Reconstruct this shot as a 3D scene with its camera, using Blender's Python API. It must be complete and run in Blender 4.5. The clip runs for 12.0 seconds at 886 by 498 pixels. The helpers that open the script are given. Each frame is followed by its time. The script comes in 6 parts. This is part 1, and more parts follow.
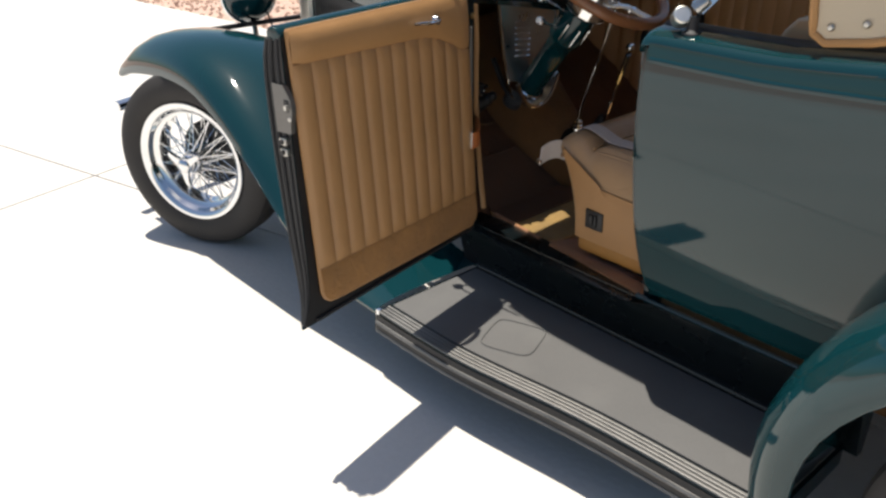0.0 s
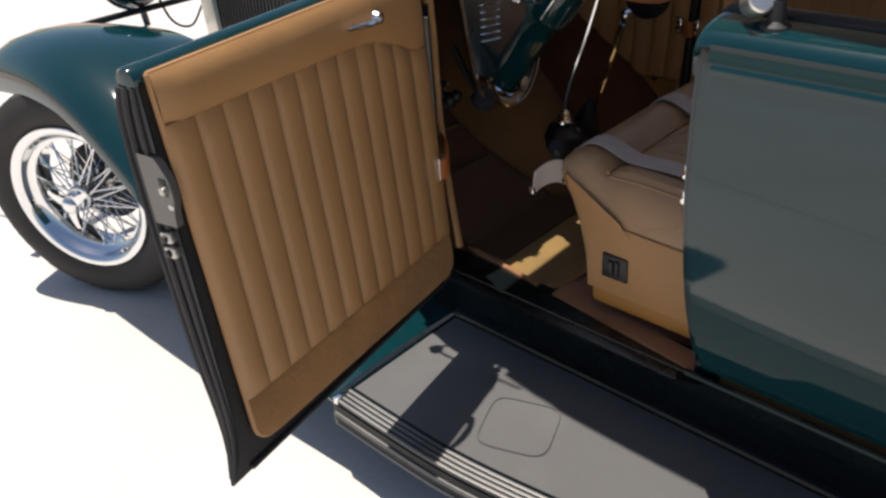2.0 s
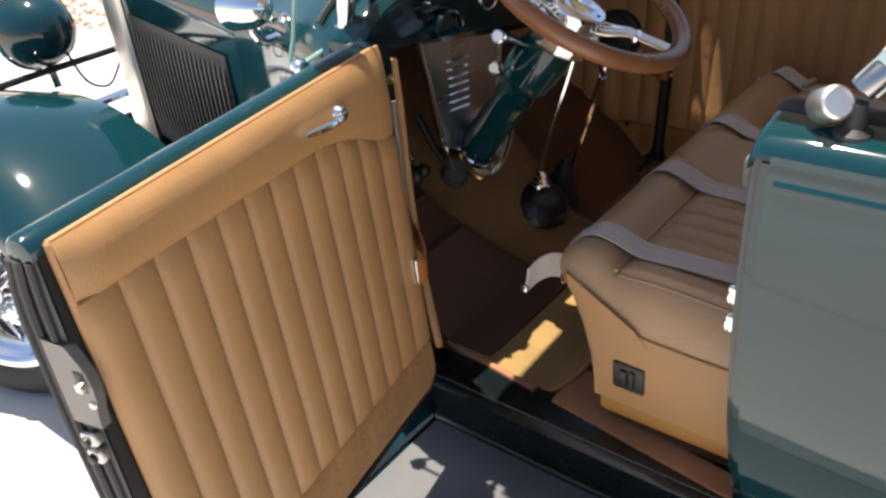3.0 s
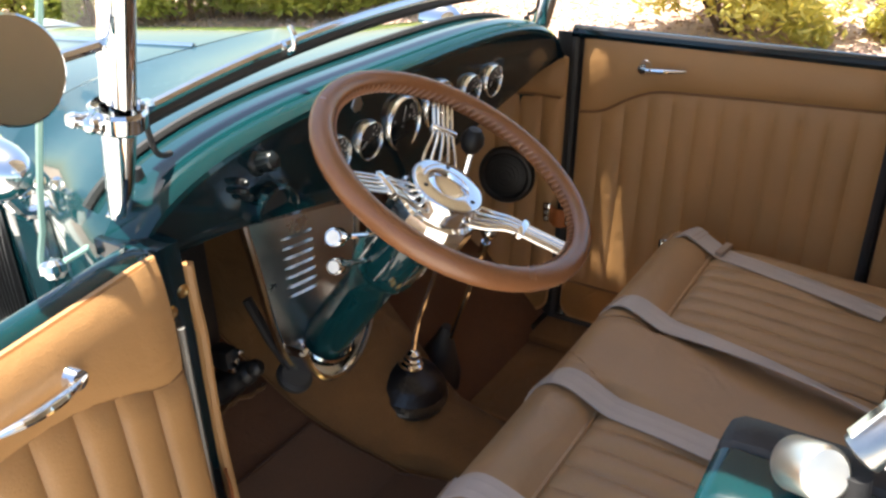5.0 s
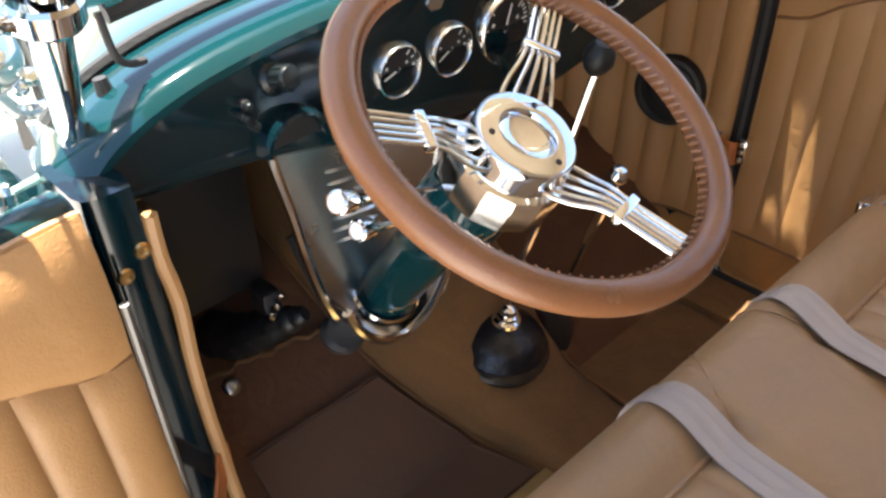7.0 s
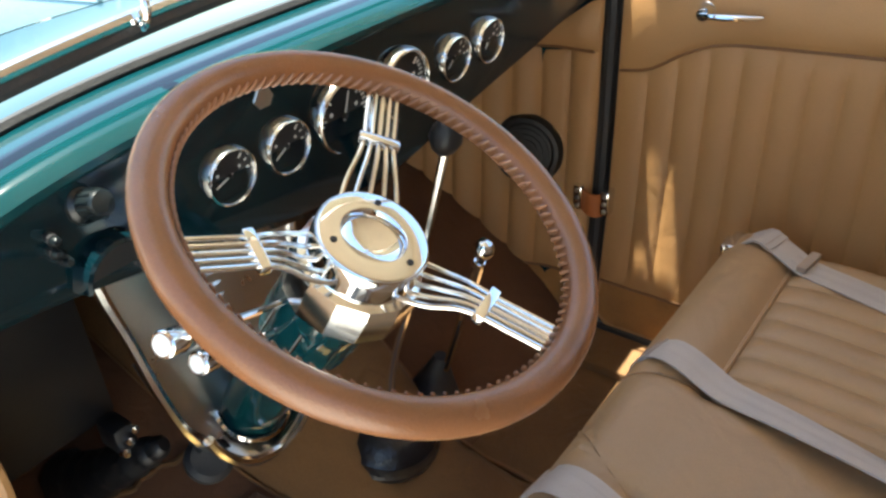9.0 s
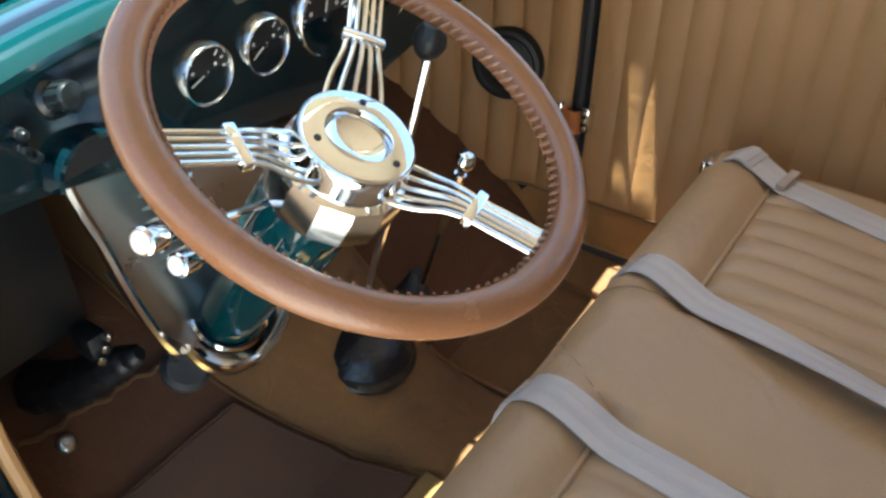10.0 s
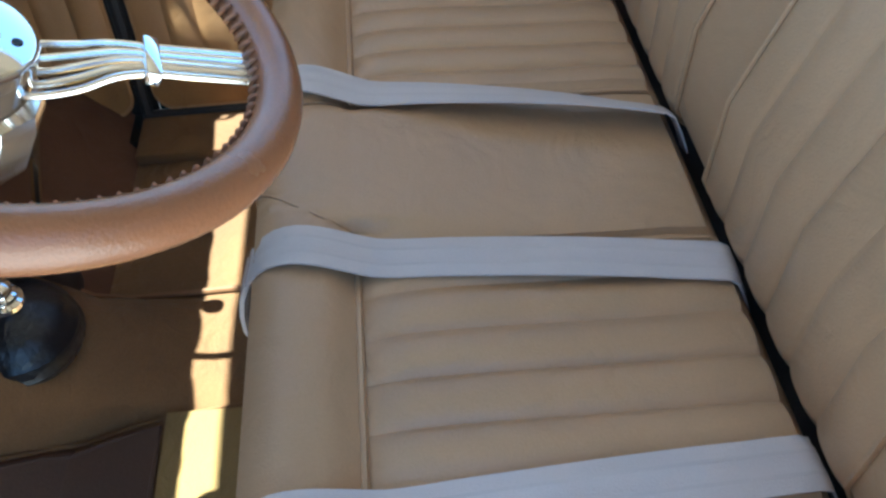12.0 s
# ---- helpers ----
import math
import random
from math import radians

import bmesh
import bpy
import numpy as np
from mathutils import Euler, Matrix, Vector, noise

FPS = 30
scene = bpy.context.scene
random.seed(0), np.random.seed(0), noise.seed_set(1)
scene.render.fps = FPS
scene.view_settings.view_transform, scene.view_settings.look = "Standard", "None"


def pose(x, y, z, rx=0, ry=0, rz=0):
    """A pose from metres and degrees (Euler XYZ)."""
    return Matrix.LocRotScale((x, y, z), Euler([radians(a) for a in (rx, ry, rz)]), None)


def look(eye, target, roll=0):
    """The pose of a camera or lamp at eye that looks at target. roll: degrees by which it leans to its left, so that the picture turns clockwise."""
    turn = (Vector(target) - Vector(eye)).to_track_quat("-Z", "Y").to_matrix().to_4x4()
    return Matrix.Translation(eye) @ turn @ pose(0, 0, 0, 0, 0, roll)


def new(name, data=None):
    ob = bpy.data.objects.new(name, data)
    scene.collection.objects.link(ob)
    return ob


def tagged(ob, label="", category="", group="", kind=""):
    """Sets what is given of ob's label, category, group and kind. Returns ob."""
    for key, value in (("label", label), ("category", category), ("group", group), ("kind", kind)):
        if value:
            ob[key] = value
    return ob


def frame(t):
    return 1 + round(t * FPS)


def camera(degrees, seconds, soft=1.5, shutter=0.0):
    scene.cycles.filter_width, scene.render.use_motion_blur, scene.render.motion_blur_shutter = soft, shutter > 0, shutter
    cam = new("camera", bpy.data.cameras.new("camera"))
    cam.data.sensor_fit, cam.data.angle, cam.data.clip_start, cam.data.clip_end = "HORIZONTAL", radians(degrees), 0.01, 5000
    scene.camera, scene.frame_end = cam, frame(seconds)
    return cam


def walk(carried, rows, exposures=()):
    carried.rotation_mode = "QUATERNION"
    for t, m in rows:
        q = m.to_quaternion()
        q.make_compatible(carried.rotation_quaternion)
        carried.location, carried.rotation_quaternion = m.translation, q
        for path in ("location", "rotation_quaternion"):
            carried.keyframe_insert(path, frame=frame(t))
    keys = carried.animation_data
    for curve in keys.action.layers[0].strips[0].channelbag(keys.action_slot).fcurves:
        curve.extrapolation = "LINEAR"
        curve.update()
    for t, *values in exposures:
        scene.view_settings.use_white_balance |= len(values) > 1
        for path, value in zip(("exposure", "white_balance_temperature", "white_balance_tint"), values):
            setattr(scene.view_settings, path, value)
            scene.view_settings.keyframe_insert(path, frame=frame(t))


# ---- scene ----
cam = camera(56.58, 12.0, soft=2.6)
PATH = [
    (0, (-1.3669, -0.9646, 1.3369), (-0.2043, 0.3920, 0.4379), -1.13),
    (0.5, (-1.3177, -0.8422, 1.3084), (-0.1793, 0.5447, 0.4250), -1.77),
    (1, (-1.2371, -0.6616, 1.3162), (-0.0516, 0.5814, 0.2917), -2.40),
    (1.5, (-1.1290, -0.5767, 1.3114), (0.0750, 0.6402, 0.2772), -5.04),
    (2, (-0.9875, -0.4983, 1.3144), (0.2054, 0.7292, 0.2799), -4.90),
    (2.5, (-0.9007, -0.4070, 1.3320), (0.2729, 0.8680, 0.3334), -6.50),
    (3, (-0.8140, -0.2557, 1.3527), (0.4797, 0.8635, 0.3164), -5.73),
    (3.1, (-0.7902, -0.2361, 1.3520), (0.5501, 0.8586, 0.3492), -5.87),
    (3.2, (-0.7837, -0.2125, 1.3600), (0.6352, 0.8351, 0.4171), -5.08),
    (4.8, (-0.4683, -0.1293, 1.3899), (0.9839, 0.8595, 0.4340), -1.41),
    (5, (-0.4369, -0.0892, 1.3731), (1.0590, 0.8811, 0.4673), -1.23),
    (5.5, (-0.3618, -0.0226, 1.3697), (1.1552, 0.9725, 0.5281), -1.12),
    (6, (-0.2585, 0.0402, 1.3347), (1.2332, 0.8664, 0.2897), 0.75),
    (6.5, (-0.1721, -0.0014, 1.3242), (1.0809, 1.0961, 0.2172), -1.74),
    (6.7, (-0.1481, -0.0067, 1.3140), (0.9333, 1.2052, 0.1470), -2.38),
    (8.3, (-0.0709, -0.0003, 1.3313), (1.0998, 1.2261, 0.2704), -5.08),
    (8.5, (-0.0597, 0.0241, 1.3320), (1.1802, 1.1427, 0.2314), -3.95),
    (8.6, (-0.0544, 0.0097, 1.3333), (1.2028, 1.1248, 0.2488), -4.14),
    (9, (-0.0477, 0.0185, 1.3195), (1.2703, 1.0833, 0.2569), -4.41),
    (9.5, (-0.0458, 0.0290, 1.3043), (1.2393, 1.0286, 0.1426), -3.12),
    (10, (-0.0551, 0.0326, 1.2959), (1.2216, 0.9820, 0.0839), -2.39),
    (10.5, (-0.0656, 0.0657, 1.2928), (1.2959, 0.8511, 0.0562), -1.28),
    (11, (-0.0773, 0.1482, 1.2822), (1.3699, 0.5637, -0.0342), -1.47),
    (11.2, (-0.0712, 0.1658, 1.2674), (1.4065, 0.4422, -0.0517), -0.67),
    (11.5, (-0.0456, 0.1924, 1.2387), (1.3444, 0.2176, -0.1991), -0.21),
    (11.6, (-0.0426, 0.1951, 1.2286), (1.3173, 0.1340, -0.2367), -0.37),
    (12, (-0.0364, 0.1838, 1.2154), (1.2888, 0.1057, -0.2805), -2.89),
]
EXPOSURES = [(0.0, 0.3, 6600, 10), (0.5, 0.12, 6600, 12), (1.0, -0.32, 6450, 5), (1.5, -0.33, 6500, 6), (2.0, 0.13, 6550, 13), (2.5, 0.6, 6800, 13), (3.1, 1.17, 6650, 12), (4.8, 1.88, 6900, 10), (5.5, 1.92, 6900, 11), (6.0, 2.24, 7200, 25), (6.5, 2.55, 6700, 12), (8.5, 2.49, 7100, 8), (9.5, 2.48, 6100, -1), (10.0, 2.64, 6050, -1), (10.5, 2.66, 5750, -3), (11.0, 2.68, 5700, -1), (11.5, 2.58, 5550, -3), (12.0, 2.55, 5100, -5)]
walk(cam, [(t, look(eye, target, roll)) for t, eye, target, roll in PATH], EXPOSURES)

# ---- light ----
SUN = Vector((0.018, 0.20, 1.0)).normalized()
world = bpy.data.worlds.new("sky")
scene.world = world
world.use_nodes = True
wn = world.node_tree.nodes
sky = wn.new("ShaderNodeTexSky")
sky.sky_type = "NISHITA"
sky.sun_disc = False
sky.sun_elevation = math.asin(SUN.z)
sky.sun_rotation = math.atan2(SUN.x, SUN.y)
wn["Background"].inputs["Strength"].default_value = 0.09
world.node_tree.links.new(sky.outputs["Color"], wn["Background"].inputs["Color"])
sun_data = bpy.data.lights.new("sun", "SUN")
sun_data.energy, sun_data.angle, sun_data.color = 5.0, radians(0.53), (1.0, 0.95, 0.87)
sun_ob = new("sun", sun_data)
sun_ob.matrix_world = look(SUN * 20, (0, 0, 0))


# ---- materials ----
def material(name, color, rough=0.5, metal=0.0, vary=0.12, scale=8.0, fine=120.0, bump=0.0, coat=0.0, spots=None, spot_scale=3.0, ior=1.5, sheen=0.0, rough_vary=0.1, random_tone=0.0, crease=0.0):
    """A surface with broad and fine variation, fine relief and, if spots is given, worn or stained patches in that colour."""
    m = bpy.data.materials.new(name)
    m.use_nodes = True
    nt, n = m.node_tree, m.node_tree.nodes
    p = n["Principled BSDF"]
    co = n.new("ShaderNodeTexCoord")
    big, small = n.new("ShaderNodeTexNoise"), n.new("ShaderNodeTexNoise")
    for t, s, d in ((big, scale, 4.0), (small, fine, 3.0)):
        t.inputs["Scale"].default_value, t.inputs["Detail"].default_value = s, d
        nt.links.new(co.outputs["Object"], t.inputs["Vector"])
    add = n.new("ShaderNodeMath")
    add.operation = "ADD"
    nt.links.new(big.outputs["Fac"], add.inputs[0])
    half = n.new("ShaderNodeMath")
    half.operation = "MULTIPLY"
    half.inputs[1].default_value = 0.5
    nt.links.new(small.outputs["Fac"], half.inputs[0])
    nt.links.new(half.outputs[0], add.inputs[1])
    ramp = n.new("ShaderNodeMapRange")
    ramp.inputs["From Min"].default_value, ramp.inputs["From Max"].default_value = 0.45, 1.05
    ramp.inputs["To Min"].default_value, ramp.inputs["To Max"].default_value = 1 - vary, 1 + vary
    nt.links.new(add.outputs[0], ramp.inputs["Value"])
    mul = n.new("ShaderNodeVectorMath")
    mul.operation = "SCALE"
    mul.inputs[0].default_value = color
    tone = ramp.outputs[0]
    if random_tone:
        info = n.new("ShaderNodeObjectInfo")
        rr = n.new("ShaderNodeMapRange")
        rr.inputs["To Min"].default_value, rr.inputs["To Max"].default_value = 1 - random_tone, 1 + random_tone
        nt.links.new(info.outputs["Random"], rr.inputs["Value"])
        mm = n.new("ShaderNodeMath")
        mm.operation = "MULTIPLY"
        nt.links.new(rr.outputs[0], mm.inputs[0])
        nt.links.new(tone, mm.inputs[1])
        tone = mm.outputs[0]
    nt.links.new(tone, mul.inputs["Scale"])
    out = mul.outputs[0]
    if spots:
        st = n.new("ShaderNodeTexNoise")
        st.inputs["Scale"].default_value, st.inputs["Detail"].default_value = spot_scale, 6.0
        nt.links.new(co.outputs["Object"], st.inputs["Vector"])
        r2 = n.new("ShaderNodeMapRange")
        r2.inputs["From Min"].default_value, r2.inputs["From Max"].default_value = 0.52, 0.72
        nt.links.new(st.outputs["Fac"], r2.inputs["Value"])
        mix = n.new("ShaderNodeMix")
        mix.data_type = "RGBA"
        mix.inputs["B"].default_value = (*spots, 1)
        nt.links.new(r2.outputs[0], mix.inputs["Factor"])
        nt.links.new(out, mix.inputs["A"])
        out = mix.outputs["Result"]
    nt.links.new(out, p.inputs["Base Color"])
    p.inputs["Metallic"].default_value, p.inputs["IOR"].default_value = metal, ior
    rv = n.new("ShaderNodeMapRange")
    rv.inputs["From Min"].default_value, rv.inputs["From Max"].default_value = 0.3, 0.7
    rv.inputs["To Min"].default_value, rv.inputs["To Max"].default_value = rough * (1 - rough_vary), rough * (1 + rough_vary)
    nt.links.new(big.outputs["Fac"], rv.inputs["Value"])
    nt.links.new(rv.outputs[0], p.inputs["Roughness"])
    p.inputs["Coat Weight"].default_value, p.inputs["Coat Roughness"].default_value = coat, 0.03
    p.inputs["Sheen Weight"].default_value = sheen
    if bump:
        b = n.new("ShaderNodeBump")
        b.inputs["Strength"].default_value, b.inputs["Distance"].default_value = 1.0, bump
        nt.links.new(small.outputs["Fac"], b.inputs["Height"])
        nt.links.new(b.outputs["Normal"], p.inputs["Normal"])
        if crease:
            # soft wrinkles and dents under the fine grain
            w = n.new("ShaderNodeTexNoise")
            w.inputs["Scale"].default_value, w.inputs["Detail"].default_value = scale * 2.5, 2.5
            w.inputs["Distortion"].default_value = 1.2
            nt.links.new(co.outputs["Object"], w.inputs["Vector"])
            c = n.new("ShaderNodeBump")
            c.inputs["Strength"].default_value, c.inputs["Distance"].default_value = 1.0, crease
            nt.links.new(w.outputs["Fac"], c.inputs["Height"])
            nt.links.new(c.outputs["Normal"], b.inputs["Normal"])
    return m


def glass_material(name, tint, gloss=0.06, edge=0.7):
    """Thin glass: clear, with a gloss that grows towards grazing views."""
    m = bpy.data.materials.new(name)
    m.use_nodes = True
    nt, n = m.node_tree, m.node_tree.nodes
    n.remove(n["Principled BSDF"])
    clear, shine, mix = n.new("ShaderNodeBsdfTransparent"), n.new("ShaderNodeBsdfGlossy"), n.new("ShaderNodeMixShader")
    clear.inputs["Color"].default_value = (*tint, 1)
    shine.inputs["Roughness"].default_value = 0.02
    lw, pw, ml, ad = n.new("ShaderNodeLayerWeight"), n.new("ShaderNodeMath"), n.new("ShaderNodeMath"), n.new("ShaderNodeMath")
    lw.inputs["Blend"].default_value = 0.5
    pw.operation, ml.operation, ad.operation = "POWER", "MULTIPLY", "ADD"
    pw.inputs[1].default_value, ml.inputs[1].default_value, ad.inputs[1].default_value = 4.0, edge, gloss
    nt.links.new(lw.outputs["Facing"], pw.inputs[0])
    nt.links.new(pw.outputs[0], ml.inputs[0])
    nt.links.new(ml.outputs[0], ad.inputs[0])
    nt.links.new(ad.outputs[0], mix.inputs["Fac"])
    nt.links.new(clear.outputs[0], mix.inputs[1])
    nt.links.new(shine.outputs[0], mix.inputs[2])
    nt.links.new(mix.outputs[0], n["Material Output"].inputs["Surface"])
    return m


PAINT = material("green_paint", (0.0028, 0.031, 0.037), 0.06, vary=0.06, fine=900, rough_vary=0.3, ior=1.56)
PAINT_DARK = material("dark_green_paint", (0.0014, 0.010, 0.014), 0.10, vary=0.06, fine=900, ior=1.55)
SILL_BLACK = material("black_sill_enamel", (0.004, 0.007, 0.008), 0.28, vary=0.1, fine=400, rough_vary=0.3)
LEATHER = material("tan_leather", (0.40, 0.215, 0.085), 0.48, vary=0.09, scale=6, fine=420, bump=0.0005, crease=0.0016)
LEATHER_SEAT = material("tan_seat_leather", (0.40, 0.252, 0.132), 0.42, vary=0.10, scale=5, fine=420, bump=0.0005, crease=0.0035)
SUEDE = material("brown_carpet", (0.172, 0.086, 0.030), 0.95, vary=0.34, scale=7, fine=500, bump=0.0012, sheen=0.08, crease=0.006)
SUEDE_RED = material("reddish_carpet", (0.115, 0.048, 0.020), 0.95, vary=0.3, scale=7, fine=500, bump=0.001, sheen=0.08, crease=0.006)
SUEDE_PALE = material("tan_carpet", (0.32, 0.158, 0.047), 0.9, vary=0.26, scale=13, fine=500, bump=0.0010, sheen=0.1, crease=0.003)
# floor carpet made paler and yellower: brightness of the sun patch put into colour
CARPET_SUNLIT = material("sun_brightened_carpet", (0.27, 0.165, 0.048), 0.95, vary=0.25, scale=9, fine=500, bump=0.0012, sheen=0.2, crease=0.004)
# reddish carpet by the sill, its colour raised to stand in for skylight
SILL_CARPET_LIT = material("skylit_reddish_carpet", (0.30, 0.140, 0.060), 0.95, vary=0.25, scale=9, fine=500, bump=0.0012, sheen=0.2, crease=0.004)
MAT_BROWN = material("brown_heel_mat", (0.090, 0.045, 0.024), 0.8, vary=0.18, scale=14, fine=300, bump=0.0006)
THREAD = material("pale_stitching", (0.42, 0.32, 0.25), 0.7, vary=0.1)
SEAM = material("seam_leather", (0.20, 0.095, 0.035), 0.6, vary=0.1)
RIM_LEATHER = material("chestnut_leather", (0.24, 0.100, 0.042), 0.25, vary=0.14, scale=14, fine=500, bump=0.0004)
LACING = material("pale_lacing", (0.30, 0.145, 0.08), 0.26, vary=0.1)
ALLOY = material("polished_alloy", (0.88, 0.88, 0.86), 0.15, 1.0, vary=0.04, scale=12)
CHROME = material("chrome", (0.80, 0.81, 0.82), 0.07, 1.0, vary=0.03, scale=4, rough_vary=0.5)
SPOKE = material("polished_spoke_steel", (0.80, 0.79, 0.76), 0.20, 1.0, vary=0.05, scale=14)
NICKEL = material("satin_nickel", (0.82, 0.79, 0.72), 0.38, 1.0, vary=0.05, scale=9)
STEEL = material("satin_steel", (0.50, 0.49, 0.46), 0.30, 1.0, vary=0.10, scale=30, fine=300)
BRUSHED = material("brushed_aluminium", (0.80, 0.80, 0.78), 0.30, 1.0, vary=0.06, scale=20, fine=400)
DULL = material("dull_aluminium", (0.21, 0.205, 0.195), 0.55, 1.0, vary=0.15, scale=20, fine=300)
BLACK = material("black_plastic", (0.012, 0.012, 0.013), 0.45, vary=0.2, scale=12, fine=300, bump=0.0002)
GAITER = material("black_gaiter", (0.012, 0.012, 0.014), 0.32, vary=0.2, scale=25, fine=90, bump=0.002)
RUBBER = material("black_rubber", (0.018, 0.018, 0.019), 0.62, vary=0.2, scale=10, fine=260, bump=0.0006)
TYRE = material("tyre_rubber", (0.030, 0.027, 0.025), 0.75, vary=0.25, scale=9, fine=180, bump=0.0008)
MATTING = material("ribbed_rubber_mat", (0.112, 0.110, 0.106), 0.8, vary=0.12, scale=5, fine=240, bump=0.0006, spots=(0.128, 0.126, 0.120), spot_scale=7)
WEBBING = material("grey_webbing", (0.50, 0.44, 0.40), 0.7, vary=0.08, scale=10, fine=600, bump=0.0006)
STRIPE = material("dark_woven_stripe", (0.475, 0.42, 0.38), 0.72, vary=0.1, fine=600)
BINDING = material("tan_binding", (0.42, 0.22, 0.08), 0.6, vary=0.12, fine=300)
STRAP = material("orange_leather", (0.42, 0.13, 0.035), 0.5, vary=0.12, fine=300, bump=0.0004)
DIAL = material("black_dial", (0.012, 0.012, 0.014), 0.35, vary=0.1)
MARK = material("white_marks", (0.78, 0.78, 0.74), 0.5, vary=0.05)
CONCRETE = material("pale_concrete", (0.62, 0.59, 0.545), 0.85, vary=0.08, scale=1.5, fine=60, bump=0.0012, spots=(0.67, 0.64, 0.60), spot_scale=0.9)
JOINT = material("dirty_joint", (0.40, 0.38, 0.34), 0.9, vary=0.2)
GRAVEL = material("red_gravel", (0.56, 0.39, 0.31), 0.95, vary=0.30, scale=18, fine=70, bump=0.01, spots=(0.58, 0.42, 0.32), spot_scale=9)
STONE = material("red_stones", (0.52, 0.345, 0.265), 0.9, vary=0.3, scale=20, fine=90, random_tone=0.2)
def leaf_material(name, color, thin, vary=0.4, fine=40, rough=0.45, glow=(1.6, 1.5, 1.0)):
    """A leaf or cloth that also lets light through."""
    m = material(name, color, rough, vary=vary, scale=3.5, fine=fine)
    nt, n = m.node_tree, m.node_tree.nodes
    tr, mix = n.new("ShaderNodeBsdfTranslucent"), n.new("ShaderNodeMixShader")
    tr.inputs["Color"].default_value = (color[0] * glow[0], color[1] * glow[1], color[2] * glow[2], 1)
    mix.inputs["Fac"].default_value = thin
    nt.links.new(n["Principled BSDF"].outputs[0], mix.inputs[1])
    nt.links.new(tr.outputs[0], mix.inputs[2])
    nt.links.new(mix.outputs[0], n["Material Output"].inputs["Surface"])
    return m


LEAF = leaf_material("leaf", (0.36, 0.42, 0.12), 0.55)
LEAF_LIGHT = leaf_material("light_leaf", (0.50, 0.49, 0.16), 0.45)
LEAF_DARK = leaf_material("dark_leaf", (0.06, 0.08, 0.02), 0.4)
CANVAS = leaf_material("tan_canvas", (0.56, 0.47, 0.34), 0.10, 0.08, 700, 0.85, (1.1, 1.12, 1.2))
BARK = material("bark", (0.12, 0.075, 0.045), 0.9, vary=0.3, scale=20, fine=80, bump=0.002)
GLASS = glass_material("clear_glass", (0.93, 0.99, 0.96))
GLASS_EDGE = material("green_glass_edge", (0.30, 0.50, 0.42), 0.1, vary=0.05)
LENS = glass_material("lens", (0.97, 0.97, 0.97), 0.003, 0.25)


# ---- mesh helpers ----
def finish(bm, name, mat, parent=None, label="", sharp=35.0):
    bmesh.ops.remove_doubles(bm, verts=bm.verts, dist=1e-6)
    bmesh.ops.recalc_face_normals(bm, faces=bm.faces)
    lim = radians(sharp)
    for f in bm.faces:
        f.smooth = True
    for e in bm.edges:
        e.smooth = not (len(e.link_faces) == 2 and e.calc_face_angle(0) > lim)
    me = bpy.data.meshes.new(name)
    bm.to_mesh(me)
    bm.free()
    me.materials.append(mat)
    ob = new(name, me)
    if parent is not None:
        ob.parent = parent
    if label:
        ob["label"] = label
    return ob


def part(name, bm, mat, parent, label=""):
    return finish(bm, name, mat, parent, label)


def thing(name, label, category, group="", kind=""):
    return tagged(new(name), label, category, group, kind)


def box(lo, hi, bevel=0.0, bm=None, m=None, seg=2):
    bm = bm or bmesh.new()
    lo, hi = Vector(lo), Vector(hi)
    r = bmesh.ops.create_cube(bm, size=1.0, matrix=Matrix.LocRotScale((lo + hi) / 2, None, hi - lo))
    vs = r["verts"]
    if bevel:
        es = list({e for v in vs for e in v.link_edges})
        r = bmesh.ops.bevel(bm, geom=es, offset=bevel, segments=seg, profile=0.5, affect="EDGES")
        vs = list({v for f in r["faces"] for v in f.verts} | {v for v in vs if v.is_valid})
    if m is not None:
        bmesh.ops.transform(bm, matrix=m, verts=[v for v in vs if v.is_valid])
    return bm


def loft(rings, bm=None, closed=True, caps=True, loop=False):
    """Faces between rings of equal length; closed joins each ring's ends, loop the last ring to the first."""
    bm = bm or bmesh.new()
    vs = [[bm.verts.new(p) for p in r] for r in rings]
    n = len(vs[0])
    for i in range(len(vs) if loop else len(vs) - 1):
        a, b = vs[i], vs[(i + 1) % len(vs)]
        for j in range(n if closed else n - 1):
            k = (j + 1) % n
            bm.faces.new((a[j], a[k], b[k], b[j]))
    if caps and closed and not loop:
        bm.faces.new(vs[0][::-1])
        bm.faces.new(vs[-1])
    return bm


def smooth_line(pts, per=6):
    """A Catmull-Rom line through points."""
    p = [Vector(q) for q in pts]
    p = [2 * p[0] - p[1]] + p + [2 * p[-1] - p[-2]]
    out = []
    for i in range(1, len(p) - 2):
        for k in range(per):
            t = k / per
            a, b, c, d = p[i - 1:i + 3]
            out.append(0.5 * (2 * b + (c - a) * t + (2 * a - 5 * b + 4 * c - d) * t * t + (3 * b - a - 3 * c + d) * t ** 3))
    return out + [p[-2]]


def frames_along(pts, loop=False):
    """A direction and two cross directions at each point, with little twist."""
    n, res, up = len(pts), [], None
    for i in range(n):
        a = pts[(i - 1) % n] if loop or i else pts[0]
        b = pts[(i + 1) % n] if loop or i < n - 1 else pts[-1]
        d = (b - a).normalized()
        if up is None:
            up = Vector((0, 0, 1)) if abs(d.z) < 0.9 else Vector((1, 0, 0))
        s = d.cross(up).normalized()
        up = s.cross(d).normalized()
        res.append((d, s, up))
    return res


